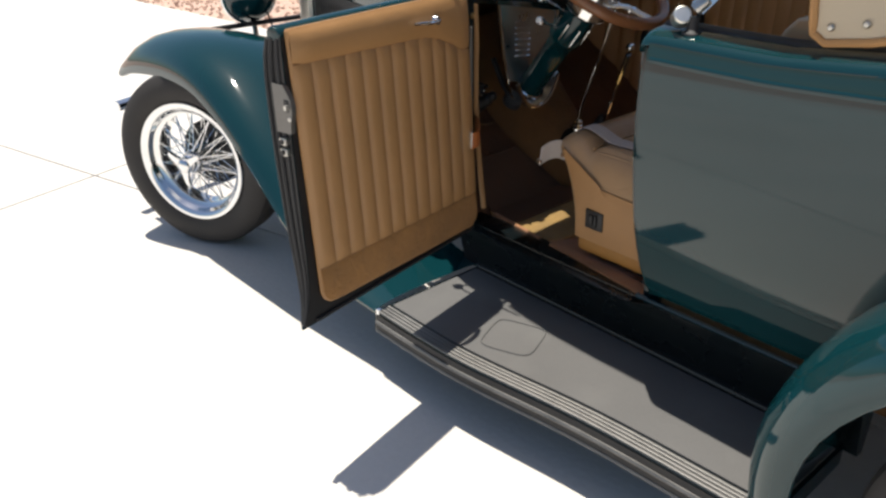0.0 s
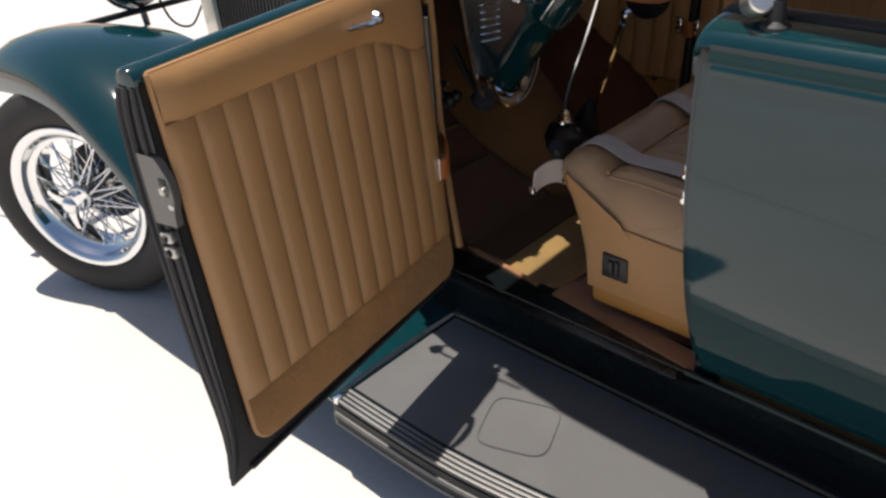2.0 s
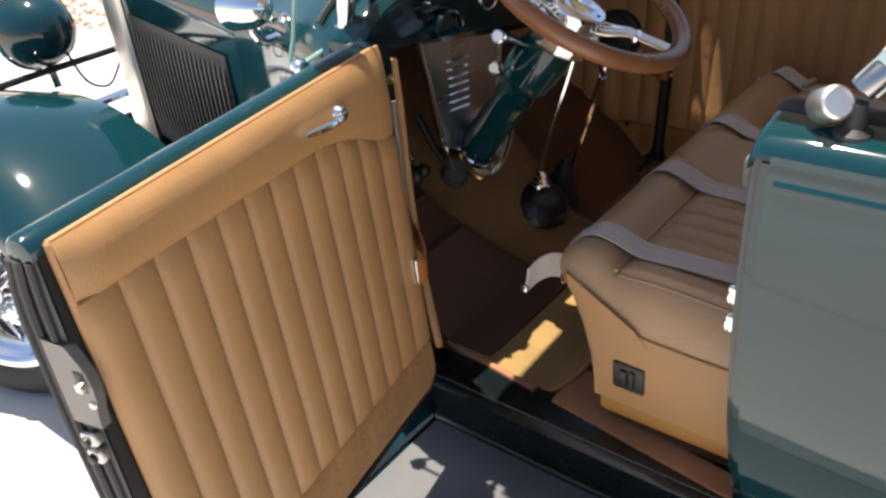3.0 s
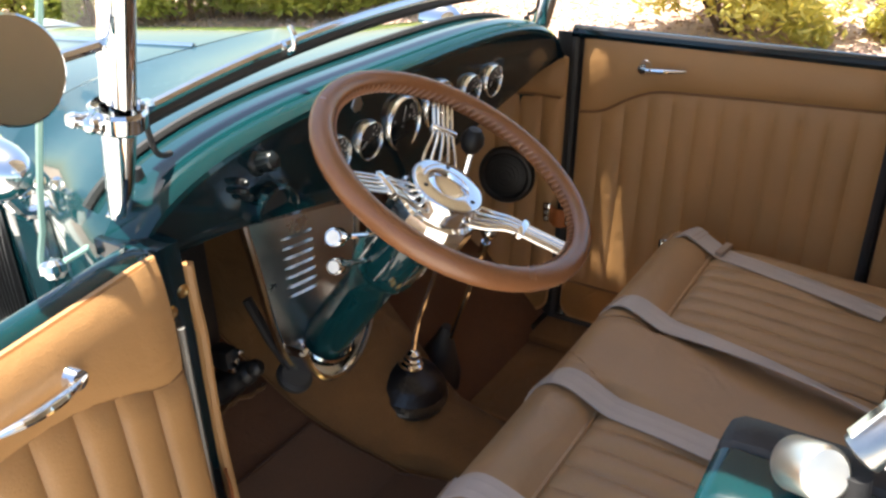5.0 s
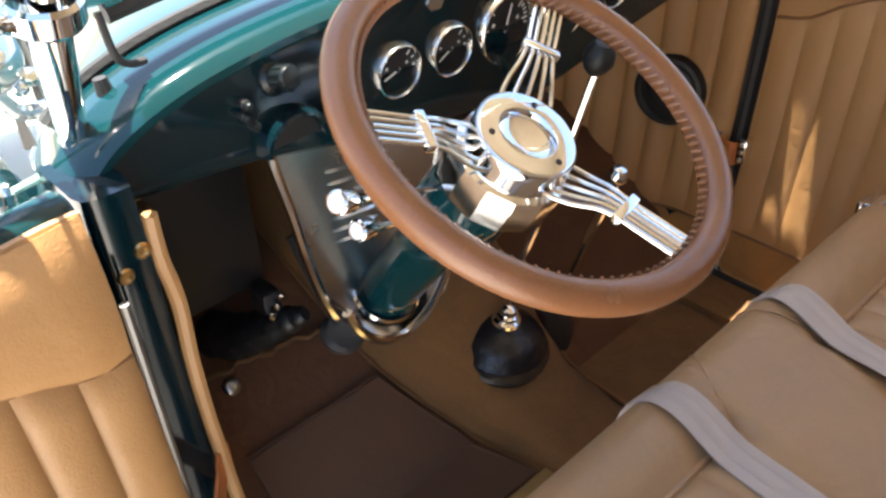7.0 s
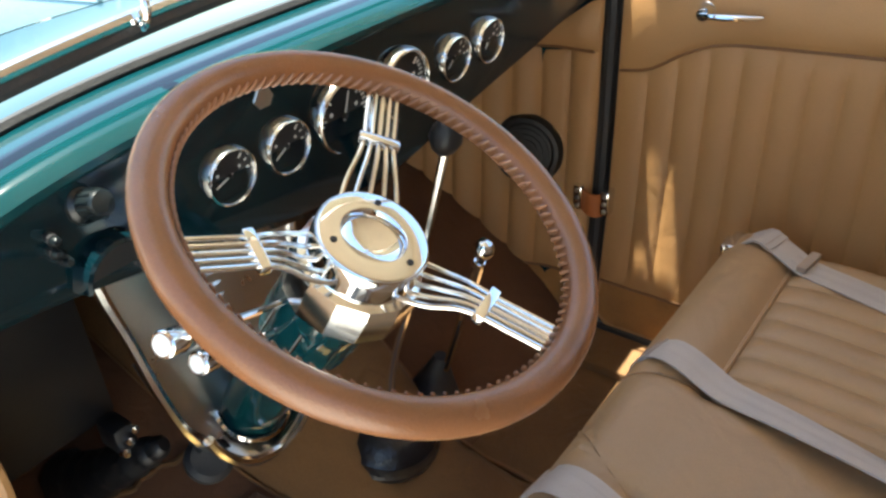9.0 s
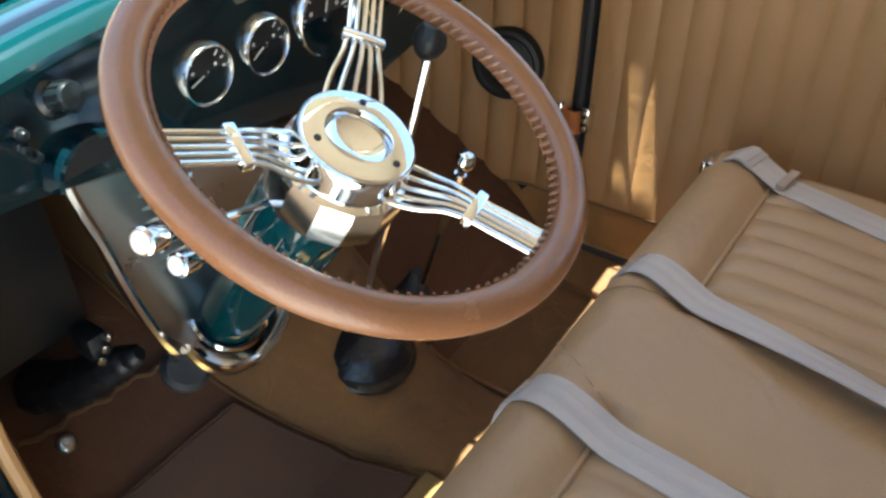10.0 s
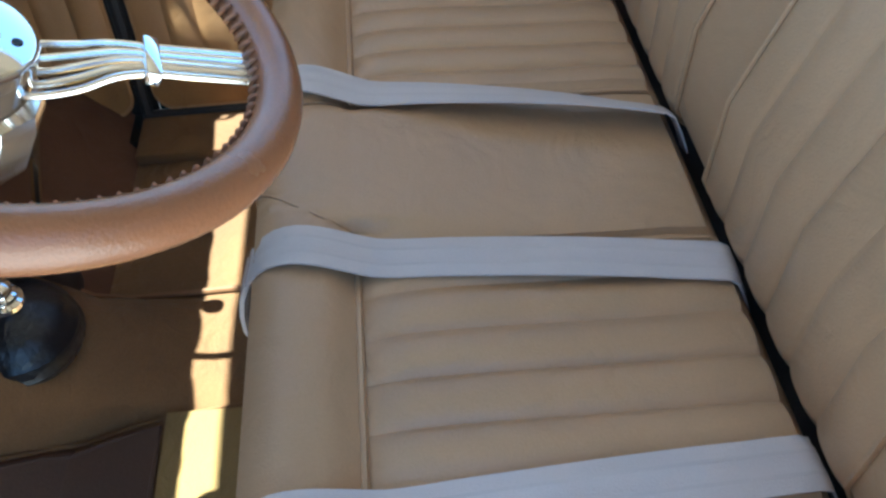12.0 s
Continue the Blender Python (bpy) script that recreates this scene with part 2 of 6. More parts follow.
def tube(pts, r, n=10, bm=None, loop=False, flat=1.0):
    """A round (or flattened) rod along points; r may be one radius or a list."""
    pts = [Vector(p) for p in pts]
    rs = r if isinstance(r, (list, tuple)) else [r] * len(pts)
    rings = []
    for p, (d, s, u), q in zip(pts, frames_along(pts, loop), rs):
        rings.append([p + s * q * math.cos(2 * math.pi * k / n) + u * q * flat * math.sin(2 * math.pi * k / n) for k in range(n)])
    return loft(rings, bm, True, not loop, loop)


def lathe(profile, m=Matrix(), n=24, bm=None):
    """A turned shape: (radius, height) pairs about the z axis of m."""
    rings = [[m @ Vector((max(r, 1e-5) * math.cos(2 * math.pi * k / n), max(r, 1e-5) * math.sin(2 * math.pi * k / n), z)) for k in range(n)] for r, z in profile]
    hollow = profile[0][0] > 0.002 and profile[-1][0] > 0.002
    return loft(rings, bm, caps=not hollow, loop=hollow)


def axis_matrix(p, d, up=(0, 0, 1)):
    """Places z along d at p."""
    z = Vector(d).normalized()
    u = Vector(up)
    if abs(z.dot(u)) > 0.95:
        u = Vector((0, 1, 0))
    x = u.cross(z).normalized()
    y = z.cross(x)
    return Matrix(((x.x, y.x, z.x, p[0]), (x.y, y.y, z.y, p[1]), (x.z, y.z, z.z, p[2]), (0, 0, 0, 1)))


def sheet(fn, us, vs, thick, bm=None, side=1):
    """A curved plate: fn(u, v) over the given values, thickened along its normal."""
    bm = bm or bmesh.new()
    g = [[Vector(fn(u, v)) for v in vs] for u in us]
    nu, nv = len(us), len(vs)
    off = []
    for i in range(nu):
        row = []
        for j in range(nv):
            a = g[min(i + 1, nu - 1)][j] - g[max(i - 1, 0)][j]
            b = g[i][min(j + 1, nv - 1)] - g[i][max(j - 1, 0)]
            nn = a.cross(b)
            row.append(g[i][j] + (nn.normalized() if nn.length > 1e-9 else Vector((0, 0, 1))) * thick * side)
        off.append(row)
    A = [[bm.verts.new(p) for p in r] for r in g]
    B = [[bm.verts.new(p) for p in r] for r in off]
    for i in range(nu - 1):
        for j in range(nv - 1):
            bm.faces.new((A[i][j], A[i + 1][j], A[i + 1][j + 1], A[i][j + 1]))
            bm.faces.new((B[i][j], B[i][j + 1], B[i + 1][j + 1], B[i + 1][j]))
    for j in range(nv - 1):
        bm.faces.new((A[0][j], A[0][j + 1], B[0][j + 1], B[0][j]))
        bm.faces.new((A[-1][j + 1], A[-1][j], B[-1][j], B[-1][j + 1]))
    for i in range(nu - 1):
        bm.faces.new((A[i + 1][0], A[i][0], B[i][0], B[i + 1][0]))
        bm.faces.new((A[i][-1], A[i + 1][-1], B[i + 1][-1], B[i][-1]))
    return bm


def span(a, b, n):
    return [a + (b - a) * i / (n - 1) for i in range(n)]


def curve_table(table, x):
    """A smooth curve through (x, value) pairs."""
    xs = [t[0] for t in table]
    if x <= xs[0]:
        return table[0][1]
    if x >= xs[-1]:
        return table[-1][1]
    i = max(k for k in range(len(xs)) if xs[k] <= x)
    def slope(k):
        if k == 0 or k == len(xs) - 1:
            j = min(max(k, 0), len(xs) - 2)
            return (table[j + 1][1] - table[j][1]) / (xs[j + 1] - xs[j])
        return (table[k + 1][1] - table[k - 1][1]) / (xs[k + 1] - xs[k - 1])
    h = xs[i + 1] - xs[i]
    t = (x - xs[i]) / h
    a, b = table[i][1], table[i + 1][1]
    return (2 * t ** 3 - 3 * t * t + 1) * a + (t ** 3 - 2 * t * t + t) * h * slope(i) + (3 * t * t - 2 * t ** 3) * b + (t ** 3 - t * t) * h * slope(i + 1)


# ---- the place round the car ----
TURN = radians(14.5)
JO = Vector((-0.297, 2.672, 0))


def drive_point(u, v):
    """A corner of the slab grid; the far side of the driveway ends on one straight line."""
    p = JO + Vector((u * math.cos(TURN) - v * math.sin(TURN), u * math.sin(TURN) + v * math.cos(TURN), 0))
    return p


def slab(u0, v0, u1, v1, parent, cut):
    g = 0.004
    c = [drive_point(u0 + g, v0 + g), drive_point(u1 - g, v0 + g), drive_point(u1 - g, v1 - g), drive_point(u0 + g, v1 - g)]
    if cut:
        for k, v in ((1, v0 + g), (2, v1 - g)):
            a, b = drive_point(0, v), drive_point(1, v)
            t = (1.76 - 0.106 * (a.y - 6.0) - a.x) / ((b.x - a.x) + 0.106 * (b.y - a.y))
            c[k] = a + (b - a) * t
    mid = sum(c, Vector()) / 4
    rings = []
    for inset, z in ((0.0, -0.10), (0.0, -0.006), (0.004, 0.0)):
        rings.append([p + (mid - p).normalized() * inset + Vector((0, 0, z)) for p in c])
    return part("slab", loft(rings), CONCRETE, parent)


bm = bmesh.new()
bmesh.ops.create_grid(bm, x_segments=2, y_segments=2, size=600.0, matrix=Matrix.Translation((0, 0, -0.045)))
ground = tagged(finish(bm, "ground", GRAVEL), "reddish crushed-stone ground that reaches the horizon", "ground", kind="structure")
drive = thing("pavement", "pale sunlit concrete driveway with narrow control joints", "driveway", kind="structure")
us = [-10.7, -7.6, -4.5, -1.55, 0.0, 1.0]
vs = [-12.0, -9.0, -6.0, -3.05, 0.0, 3.05, 6.1]
for i in range(len(us) - 1):
    for j in range(len(vs) - 1):
        slab(us[i], vs[j], us[i + 1], vs[j + 1], drive, i == len(us) - 2)
bm = bmesh.new()
cs = [(-9.5, -9.5), (3.2, -9.5), (1.70, 6.0), (1.30, 8.5), (-9.5, 7.0)]
loft([[(x, y, z) for x, y in cs] for z in (-0.10, -0.008)], bm)
part("joint_filler", bm, JOINT, drive)


def leaf_cloud(bm, centres, count, size, rng, squash=0.75):
    """Many small folded leaves spread on the skin and inside of uneven clumps."""
    for _ in range(count):
        c, r = rng.choice(centres)
        d = Vector((rng.gauss(0, 1), rng.gauss(0, 1), rng.gauss(0, 1) * squash)).normalized()
        p = Vector(c) + d * r * (0.45 + 0.6 * rng.random())
        if p.z < 0.03:
            p.z = 0.03 + rng.random() * 0.1
        s = size * (0.6 + 0.8 * rng.random())
        q = Euler((rng.uniform(-0.9, 0.9), rng.uniform(-0.9, 0.9), rng.uniform(0, 6.3))).to_matrix()
        v = [bm.verts.new(p + q @ Vector(k) * s) for k in ((-0.5, 0, 0), (0, -0.22, -0.05), (0.55, 0, 0.02), (0, 0.22, -0.05), (0, 0, 0.06))]
        for a, b in ((0, 1), (1, 2), (2, 3), (3, 0)):
            bm.faces.new((v[a], v[b], v[4]))


def bush(x, y, w, h, seed, mat, leaves, size, label, name="shrub"):
    rng = random.Random(seed)
    ob = thing(name, label, "shrub", "shrubs on the gravel")
    ob.location = (x, y, -0.045)
    bm = bmesh.new()
    for k in range(9):
        a = rng.uniform(0, 6.3)
        tip = Vector((math.cos(a) * w * rng.uniform(0.1, 0.4), math.sin(a) * w * rng.uniform(0.1, 0.4), h * rng.uniform(0.5, 0.85)))
        tube(smooth_line([(tip.x * 0.1, tip.y * 0.1, 0), (tip.x * 0.4, tip.y * 0.5, tip.z * 0.5), tip], 4), [0.02 - 0.0018 * i for i in range(9)], 5, bm)
    part("woody_base", bm, BARK, ob)
    cs = []
    for k in range(60):
        a, rr = rng.uniform(0, 6.3), math.sqrt(rng.random())
        z = h * rng.uniform(0.06, 0.9)
        wide = w * 0.5 * math.sqrt(max(0.1, 1 - (z / h - 0.4) ** 2 * 2.2))
        cs.append(((math.cos(a) * rr * wide, math.sin(a) * rr * wide, z), w * rng.uniform(0.10, 0.2)))
    bm = bmesh.new()
    leaf_cloud(bm, cs, leaves, size, rng)
    part("foliage", bm, mat, ob)
    return ob


bush(6.05, 1.50, 1.65, 1.25, 3, LEAF_LIGHT, 11000, 0.085, "sunlit yellow-green rounded shrub growing in reddish gravel")
bush(6.45, 0.28, 0.6, 0.45, 4, LEAF_LIGHT, 2000, 0.08, "small yellow-green shrub growing in reddish gravel")
bush(8.8, 0.55, 2.2, 1.3, 5, LEAF_DARK, 6000, 0.09, "dark green shrub growing behind a lighter shrub")
bush(8.9, 3.7, 1.6, 1.0, 6, LEAF, 5000, 0.09, "olive green shrub standing on pale ground")


def hedge(x0, y0, x1, y1, h, depth, seed, count, label):
    """A clipped run of dense foliage."""
    rng = random.Random(seed)
    ob = thing("hedge", label, "hedge")
    a, b = Vector((x0, y0, 0)), Vector((x1, y1, 0))
    d = (b - a)
    side = Vector((-d.y, d.x, 0)).normalized()
    bm = bmesh.new()
    cs = []
    for k in range(190):
        t = rng.random()
        p = a + d * t + side * rng.uniform(-0.5, 0.5) * depth
        cs.append(((p.x, p.y, h * rng.uniform(0.02, 0.92)), rng.uniform(0.2, 0.32)))
    leaf_cloud(bm, cs, count, 0.068, rng)
    part("foliage", bm, LEAF, ob)
    bm = bmesh.new()
    for k in range(24):
        p = a + d * (k + 0.5) / 24 + side * rng.uniform(-0.3, 0.3) * depth
        tube([(p.x, p.y, -0.05), (p.x + rng.uniform(-.1, .1), p.y, h * 0.4), (p.x + rng.uniform(-.3, .3), p.y + rng.uniform(-.3, .3), h * 0.85)], [0.03, 0.02, 0.008], 5, bm)
    part("woody_base", bm, BARK, ob)
    return ob


hedge(3.50, 7.2, 5.90, 4.20, 1.0, 0.9, 8, 56000, "dense bright green hedge in sunlight beside the driveway")

rng = random.Random(21)
bm = bmesh.new()
for _ in range(16000):
    x, y = rng.uniform(1.3, 9.5), rng.uniform(-1.0, 9.5)
    if x < 1.82 - 0.106 * (y - 6.0):
        continue
    s = rng.uniform(0.010, 0.030)
    q = Euler((rng.uniform(0, 3), rng.uniform(0, 3), rng.uniform(0, 3))).to_matrix()
    vs = [bm.verts.new(Vector((x, y, -0.04)) + q @ Vector(v) * s) for v in ((1, 0, 0), (-0.8, 0.2, 0), (0, 0.9, 0.1), (0.1, -1, 0), (0, 0, 0.8), (0, 0.1, -0.8))]
    for a, b, c in ((0, 2, 4), (2, 1, 4), (1, 3, 4), (3, 0, 4), (2, 0, 5), (1, 2, 5), (3, 1, 5), (0, 3, 5)):
        bm.faces.new((vs[a], vs[b], vs[c]))
stones = tagged(finish(bm, "gravel", STONE, sharp=10), "scattered reddish crushed stones beside the driveway", "gravel", kind="stuff")

# ---- the car ----
CX = 0.573                       # the car's middle plane
car = thing("roadster", "dark green open vintage roadster with tan leather interior, driver's door open", "car")


def mirror_x(x):
    return 2 * CX - x


def side_x(z):
    """The outer skin of the driver's side, by height."""
    return curve_table(((0.36, 0.085), (0.42, 0.045), (0.5, 0.012), (0.6, -0.015), (0.75, -0.036), (0.88, -0.037), (0.925, -0.034), (0.945, -0.031), (0.956, -0.029), (0.966, -0.027), (0.973, -0.026), (1.0, -0.024)), z)


def arch(dx, n=3.3):
    return max(0.0, 1 - min(1.0, abs(dx)) ** n) ** (1 / n)


def section(y, hw, zs, zt, zb, tuck, count=44):
    """The cross-section of cowl and hood: sides up to the shoulder, then a rounded top."""
    pts = []
    for k in range(9):
        t = k / 8
        z = zb + (zs - zb) * t
        pts.append((CX - hw + tuck * (1 - t) ** 2.0, y, z))
    for k in range(1, count):
        a = math.pi * (1 - k / count)
        c, s = math.cos(a), math.sin(a)
        e = 2 / 3.3
        pts.append((CX + hw * math.copysign(abs(c) ** e, c), y, zs + (zt - zs) * abs(s) ** e))
    pts += [(2 * CX - p[0], y, p[2]) for p in pts[8::-1]]
    return pts


# cowl and its rolled rear edge
def cowl_ring(y):
    t = (y - 0.625) / (1.085 - 0.625)
    e = t * t * (3 - 2 * t)
    return section(y, 0.556 - 0.155 * e, 0.90 - 0.03 * e, 1.076 - 0.04 * e, 0.42 + 0.06 * e, 0.05 * (1 - e))


rows = [cowl_ring(y) for y in (0.655, 0.68, 0.72, 0.80, 0.88, 0.96, 1.03, 1.083)]
bm = loft(rows, closed=False)
inner = [[Vector((CX + (p[0] - CX) * 0.985, p[1], p[2] - 0.012)) for p in r] for r in rows]
loft(inner, bm, closed=False)
part("cowl", bm, PAINT, car)
ring = [Vector(p) for p in cowl_ring(0.655)][11:-11]
mid = Vector((CX, 0.655, 0.75))
prof = ((0.0, 0.0), (-0.014, -0.001), (-0.028, -0.004), (-0.039, -0.009), (-0.045, -0.016), (-0.045, -0.023), (-0.040, -0.028), (-0.020, -0.030))
lip = []
for dy, out in prof:
    r = []
    for k, p in enumerate(ring):
        a = ring[max(k - 1, 0)]
        b = ring[min(k + 1, len(ring) - 1)]
        d = (b - a).normalized()
        nrm = Vector((-d.z, 0, d.x))
        r.append(p + Vector((0, dy, 0)) + nrm * out)
    lip.append(r)
part("cowl_edge", loft(lip, closed=False), PAINT, car, "rolled glossy green cowl edge")
ws_base = [Vector((p[0], 0.705, p[2] + 0.001)) for p in section(0.705, 0.547, 0.90, 1.076, 0.42, 0.05)][14:-14]
part("cowl_seal", tube(ws_base, 0.006, 6), RUBBER, car, "black rubber bead along the cowl")

# hood
rows = [section(y, 0.398 - 0.150 * t, 0.862 + 0.005 * t, 1.036 - 0.046 * t, 0.50, 0.012) for y, t in ((1.088 + 0.634 * k / 8, k / 8) for k in range(9))]
bm = loft(rows, closed=False)
hood = part("hood", bm, PAINT, car)
part("hinge_strip", tube([(CX, 1.09, 1.037), (CX, 1.72, 0.991)], 0.005, 8), CHROME, hood)
for s in (-1, 1):
    pts = [Vector((CX + s * (0.392 - 0.149 * t), 1.09 + 0.63 * t, 0.905 + 0.02 * t)) for t in span(0, 1, 8)]
    part("side_bead", tube(pts, 0.006, 8), PAINT, hood)


def louver(s, t, parent):
    """One raised hood louver."""
    x = CX + s * (0.400 - 0.150 * t)
    y = 1.09 + 0.63 * t
    bm = bmesh.new()
    secs = []
    for k in range(9):
        v = k / 8
        z = 0.535 + 0.305 * v
        h = 0.011 * math.sin(math.pi * min(1, max(0.0, v)) ) ** 0.35 if 0 < v < 1 else 0.0
        secs.append([(x, y - 0.008, z), (x + s * h, y - 0.005, z), (x + s * h * 0.6, y + 0.005, z), (x, y + 0.008, z)])
    loft(secs, bm)
    return part("louver", bm, BLACK, parent)


for k in range(22):
    t = 0.12 + 0.81 * k / 21
    for s in (-1, 1):
        louver(s, t, hood)
for s in (-1, 1):
    bm = bmesh.new()
    pts = []
    for t, z0, z1 in ((0.09, 0.52, 0.852), (0.96, 0.52, 0.850)):
        pts.append([(CX + s * (0.4015 - 0.150 * t), 1.09 + 0.63 * t, z) for z in (z0, z1)])
    loft([[*pts[0]], [*pts[1]]], bm, closed=False)
    bmesh.ops.solidify(bm, geom=bm.faces[:], thickness=0.002)
    part("louver_panel", bm, BLACK, hood)

# radiator shell
bm = loft([section(y, 0.250 + d, 0.868, 0.992 + d, 0.44, 0.0) for y, d in ((1.725, 0.0), (1.735, 0.008), (1.79, 0.010), (1.815, 0.0), (1.82, -0.03))], closed=False)
part("radiator_shell", bm, NICKEL, car, "pale satin radiator shell")
part("radiator_core", box((CX - 0.215, 1.775, 0.45), (CX + 0.215, 1.80, 0.955), 0.01), BLACK, car)
for s in (-1, 1):
    # latch that holds the hood side down
    lt = part("hood_latch", lathe([(0.001, 0.016), (0.010, 0.015), (0.016, 0.008), (0.018, 0.0), (0.001, -0.004)], axis_matrix((CX + s * 0.290, 1.70, 0.515), (s, 0, 0.2)), 16), CHROME, hood)
    part("latch_handle", tube(smooth_line([(CX + s * 0.300, 1.69, 0.525), (CX + s * 0.318, 1.66, 0.520), (CX + s * 0.322, 1.61, 0.512)], 5), 0.008, 8), CHROME, lt)
    part("latch_post", tube([(CX + s * 0.29, 1.77, 0.50), (CX + s * 0.292, 1.77, 0.58)], [0.014, 0.009], 10), RUBBER, lt)
part("front_apron", box((CX - 0.45, 1.5, 0.38), (CX + 0.45, 2.0, 0.46), 0.03), PAINT_DARK, car)
part("bumper_bar", tube(smooth_line([(-0.30, 2.20, 0.42), (0.1, 2.30, 0.43), (CX, 2.33, 0.43), (1.05, 2.30, 0.43), (1.45, 2.20, 0.42)], 6), 0.022, 10), CHROME, car)


# fenders
def front_fender(mx):
    stations = ((2.150, 0.610, 0.560), (2.120, 0.655, 0.562), (2.05, 0.694, 0.585), (1.95, 0.726, 0.603), (1.82, 0.744, 0.620), (1.68, 0.748, 0.630), (1.55, 0.730, 0.622), (1.42, 0.682, 0.580),
                (1.30, 0.610, 0.515), (1.18, 0.523, 0.440), (1.06, 0.428, 0.345), (0.94, 0.338, 0.268), (0.82, 0.268, 0.222), (0.72, 0.226, 0.200), (0.612, 0.206, 0.188))
    rings = []
    for y, zc, zl in stations:
        lx = -0.285 if y > 1.0 else -0.285 + (1.0 - y) * 0.06
        xin = 0.17 if y > 1.2 else 0.17 - (1.2 - y) * 0.09
        drop = zc - zl
        r = [(lx + 0.014, y, zl - 0.012), (lx + 0.002, y, zl - 0.010), (lx, y, zl), (lx + 0.012, y, zl + drop * 0.40), (lx + 0.045, y, zl + drop * 0.72), (lx + 0.095, y, zl + drop * 0.93),
             (lx + 0.165, y, zc), (lx + 0.25, y, zc - drop * 0.05), (lx + 0.34, y, zc - drop * 0.25), ((lx + 0.34 + xin) / 2 + 0.03, y, zc - drop * 0.5), (xin, y, zc - drop * 0.95)]
        rings.append([(mx(p[0]), p[1], p[2]) for p in r])
    dense = []
    cols = [smooth_line([r[k] for r in rings], 3) for k in range(len(rings[0]))]
    for i in range(len(cols[0])):
        dense.append([c[i] for c in cols])
    bm = loft(dense, closed=False)
    bmesh.ops.solidify(bm, geom=bm.faces[:], thickness=0.006)
    return part("front_fender", bm, PAINT, car)


def rear_fender(mx):
    cy, cz = -0.955, 0.34
    rings = []
    for k in range(29):
        a = radians(-16 + 212 * k / 28)
        ro = 0.515
        def at(r, x):
            return (mx(x), cy + r * math.cos(a), cz + r * math.sin(a) * (0.93 if math.sin(a) > 0 else 1))
        rings.append([at(0.405, -0.262), at(0.405, -0.272), at(0.418, -0.276), at(0.452, -0.270), at(0.487, -0.245), at(0.508, -0.205), at(ro, -0.15), at(ro + 0.002, -0.08), at(ro - 0.005, 0.0), at(ro - 0.02, 0.11)])
    bm = loft(rings, closed=False)
    bmesh.ops.solidify(bm, geom=bm.faces[:], thickness=0.006)
    return part("rear_fender", bm, PAINT, car)


for mx in (lambda x: x, mirror_x):
    front_fender(mx)
    rear_fender(mx)


# wheels
def wheel_parts(m):
    """A wire wheel about the x axis, outer face towards -x."""
    w = new("wheel")
    w.parent = car
    w.matrix_basis = m
    rot = Matrix.Rotation(radians(90), 4, "Y")
    W = 0.076
    prof = [(0.212, -W * 0.72), (0.240, -W * 0.98), (0.272, -W), (0.299, -W * 0.93), (0.316, -W * 0.78), (0.323, -W * 0.5)]
    for k in range(4):
        z = -W * 0.42 + W * 0.28 * k
        prof += [(0.324, z), (0.324, z + W * 0.18), (0.317, z + W * 0.20), (0.317, z + W * 0.26)]
    prof += [(0.323, W * 0.72), (0.316, W * 0.82), (0.299, W * 0.93), (0.272, W), (0.240, W * 0.98), (0.212, W * 0.72)]
    part("tyre", lathe(prof, rot, 64), TYRE, w)
    part("rim", lathe([(0.166, -0.020), (0.169, -0.030), (0.178, -0.034), (0.187, -0.044), (0.193, -0.058), (0.199, -0.066), (0.209, -0.070), (0.218, -0.071), (0.222, -0.066), (0.219, -0.060), (0.205, -0.045), (0.199, 0.0), (0.205, 0.05), (0.217, 0.06), (0.212, 0.055), (0.188, 0.045), (0.168, 0.03)], rot, 64), CHROME, w)
    part("hub", lathe([(0.001, -0.088), (0.024, -0.088), (0.030, -0.083), (0.036, -0.070), (0.040, -0.050), (0.043, 0.0), (0.055, 0.02), (0.055, 0.06), (0.001, 0.06)], rot, 32), CHROME, w)
    part("brake_drum", lathe([(0.001, 0.045), (0.110, 0.045), (0.12, 0.052), (0.12, 0.08), (0.001, 0.08)], rot, 32), RUBBER, w, "dark brake drum")
    meshes = []
    for a, b, z0, z1 in ((0.30, 0.0, -0.055, -0.02), (-0.30, 0.0, -0.055, -0.02), (0.45, 0.12, 0.02, 0.012), (-0.45, 0.12, 0.02, 0.012)):
        p = rot @ Vector((0.041 * math.cos(a), 0.041 * math.sin(a), z0))
        q = rot @ Vector((0.172 * math.cos(b), 0.172 * math.sin(b), z1))
        ob = part("spoke", tube([p, p.lerp(q, 0.5), q], 0.0021, 5), CHROME, w)
        meshes.append(ob)
    for k in range(1, 14):
        for ob in meshes:
            c = new("spoke", ob.data)
            c.parent = w
            c.matrix_basis = Matrix.Rotation(2 * math.pi * k / 14, 4, "X")
    for k in range(3):
        a = 2 * math.pi * k / 3 + 0.5
        rings = []
        for r, hw, h in ((0.012, 0.016, -0.104), (0.035, 0.012, -0.106), (0.058, 0.009, -0.104), (0.074, 0.007, -0.100), (0.078, 0.003, -0.098)):
            d, s = Vector((0, math.cos(a), math.sin(a))), Vector((0, -math.sin(a), math.cos(a)))
            c = Vector((h, 0, 0)) + d * r
            rings.append([c + s * hw, c + Vector((0.012, 0, 0)) + s * hw, c + Vector((0.012, 0, 0)) - s * hw, c - s * hw])
        part("spinner_ear", loft(rings), CHROME, w)
    part("spinner_cap", lathe([(0.001, -0.117), (0.012, -0.116), (0.021, -0.112), (0.026, -0.104), (0.028, -0.088), (0.001, -0.088)], rot, 24), CHROME, w)
    return w


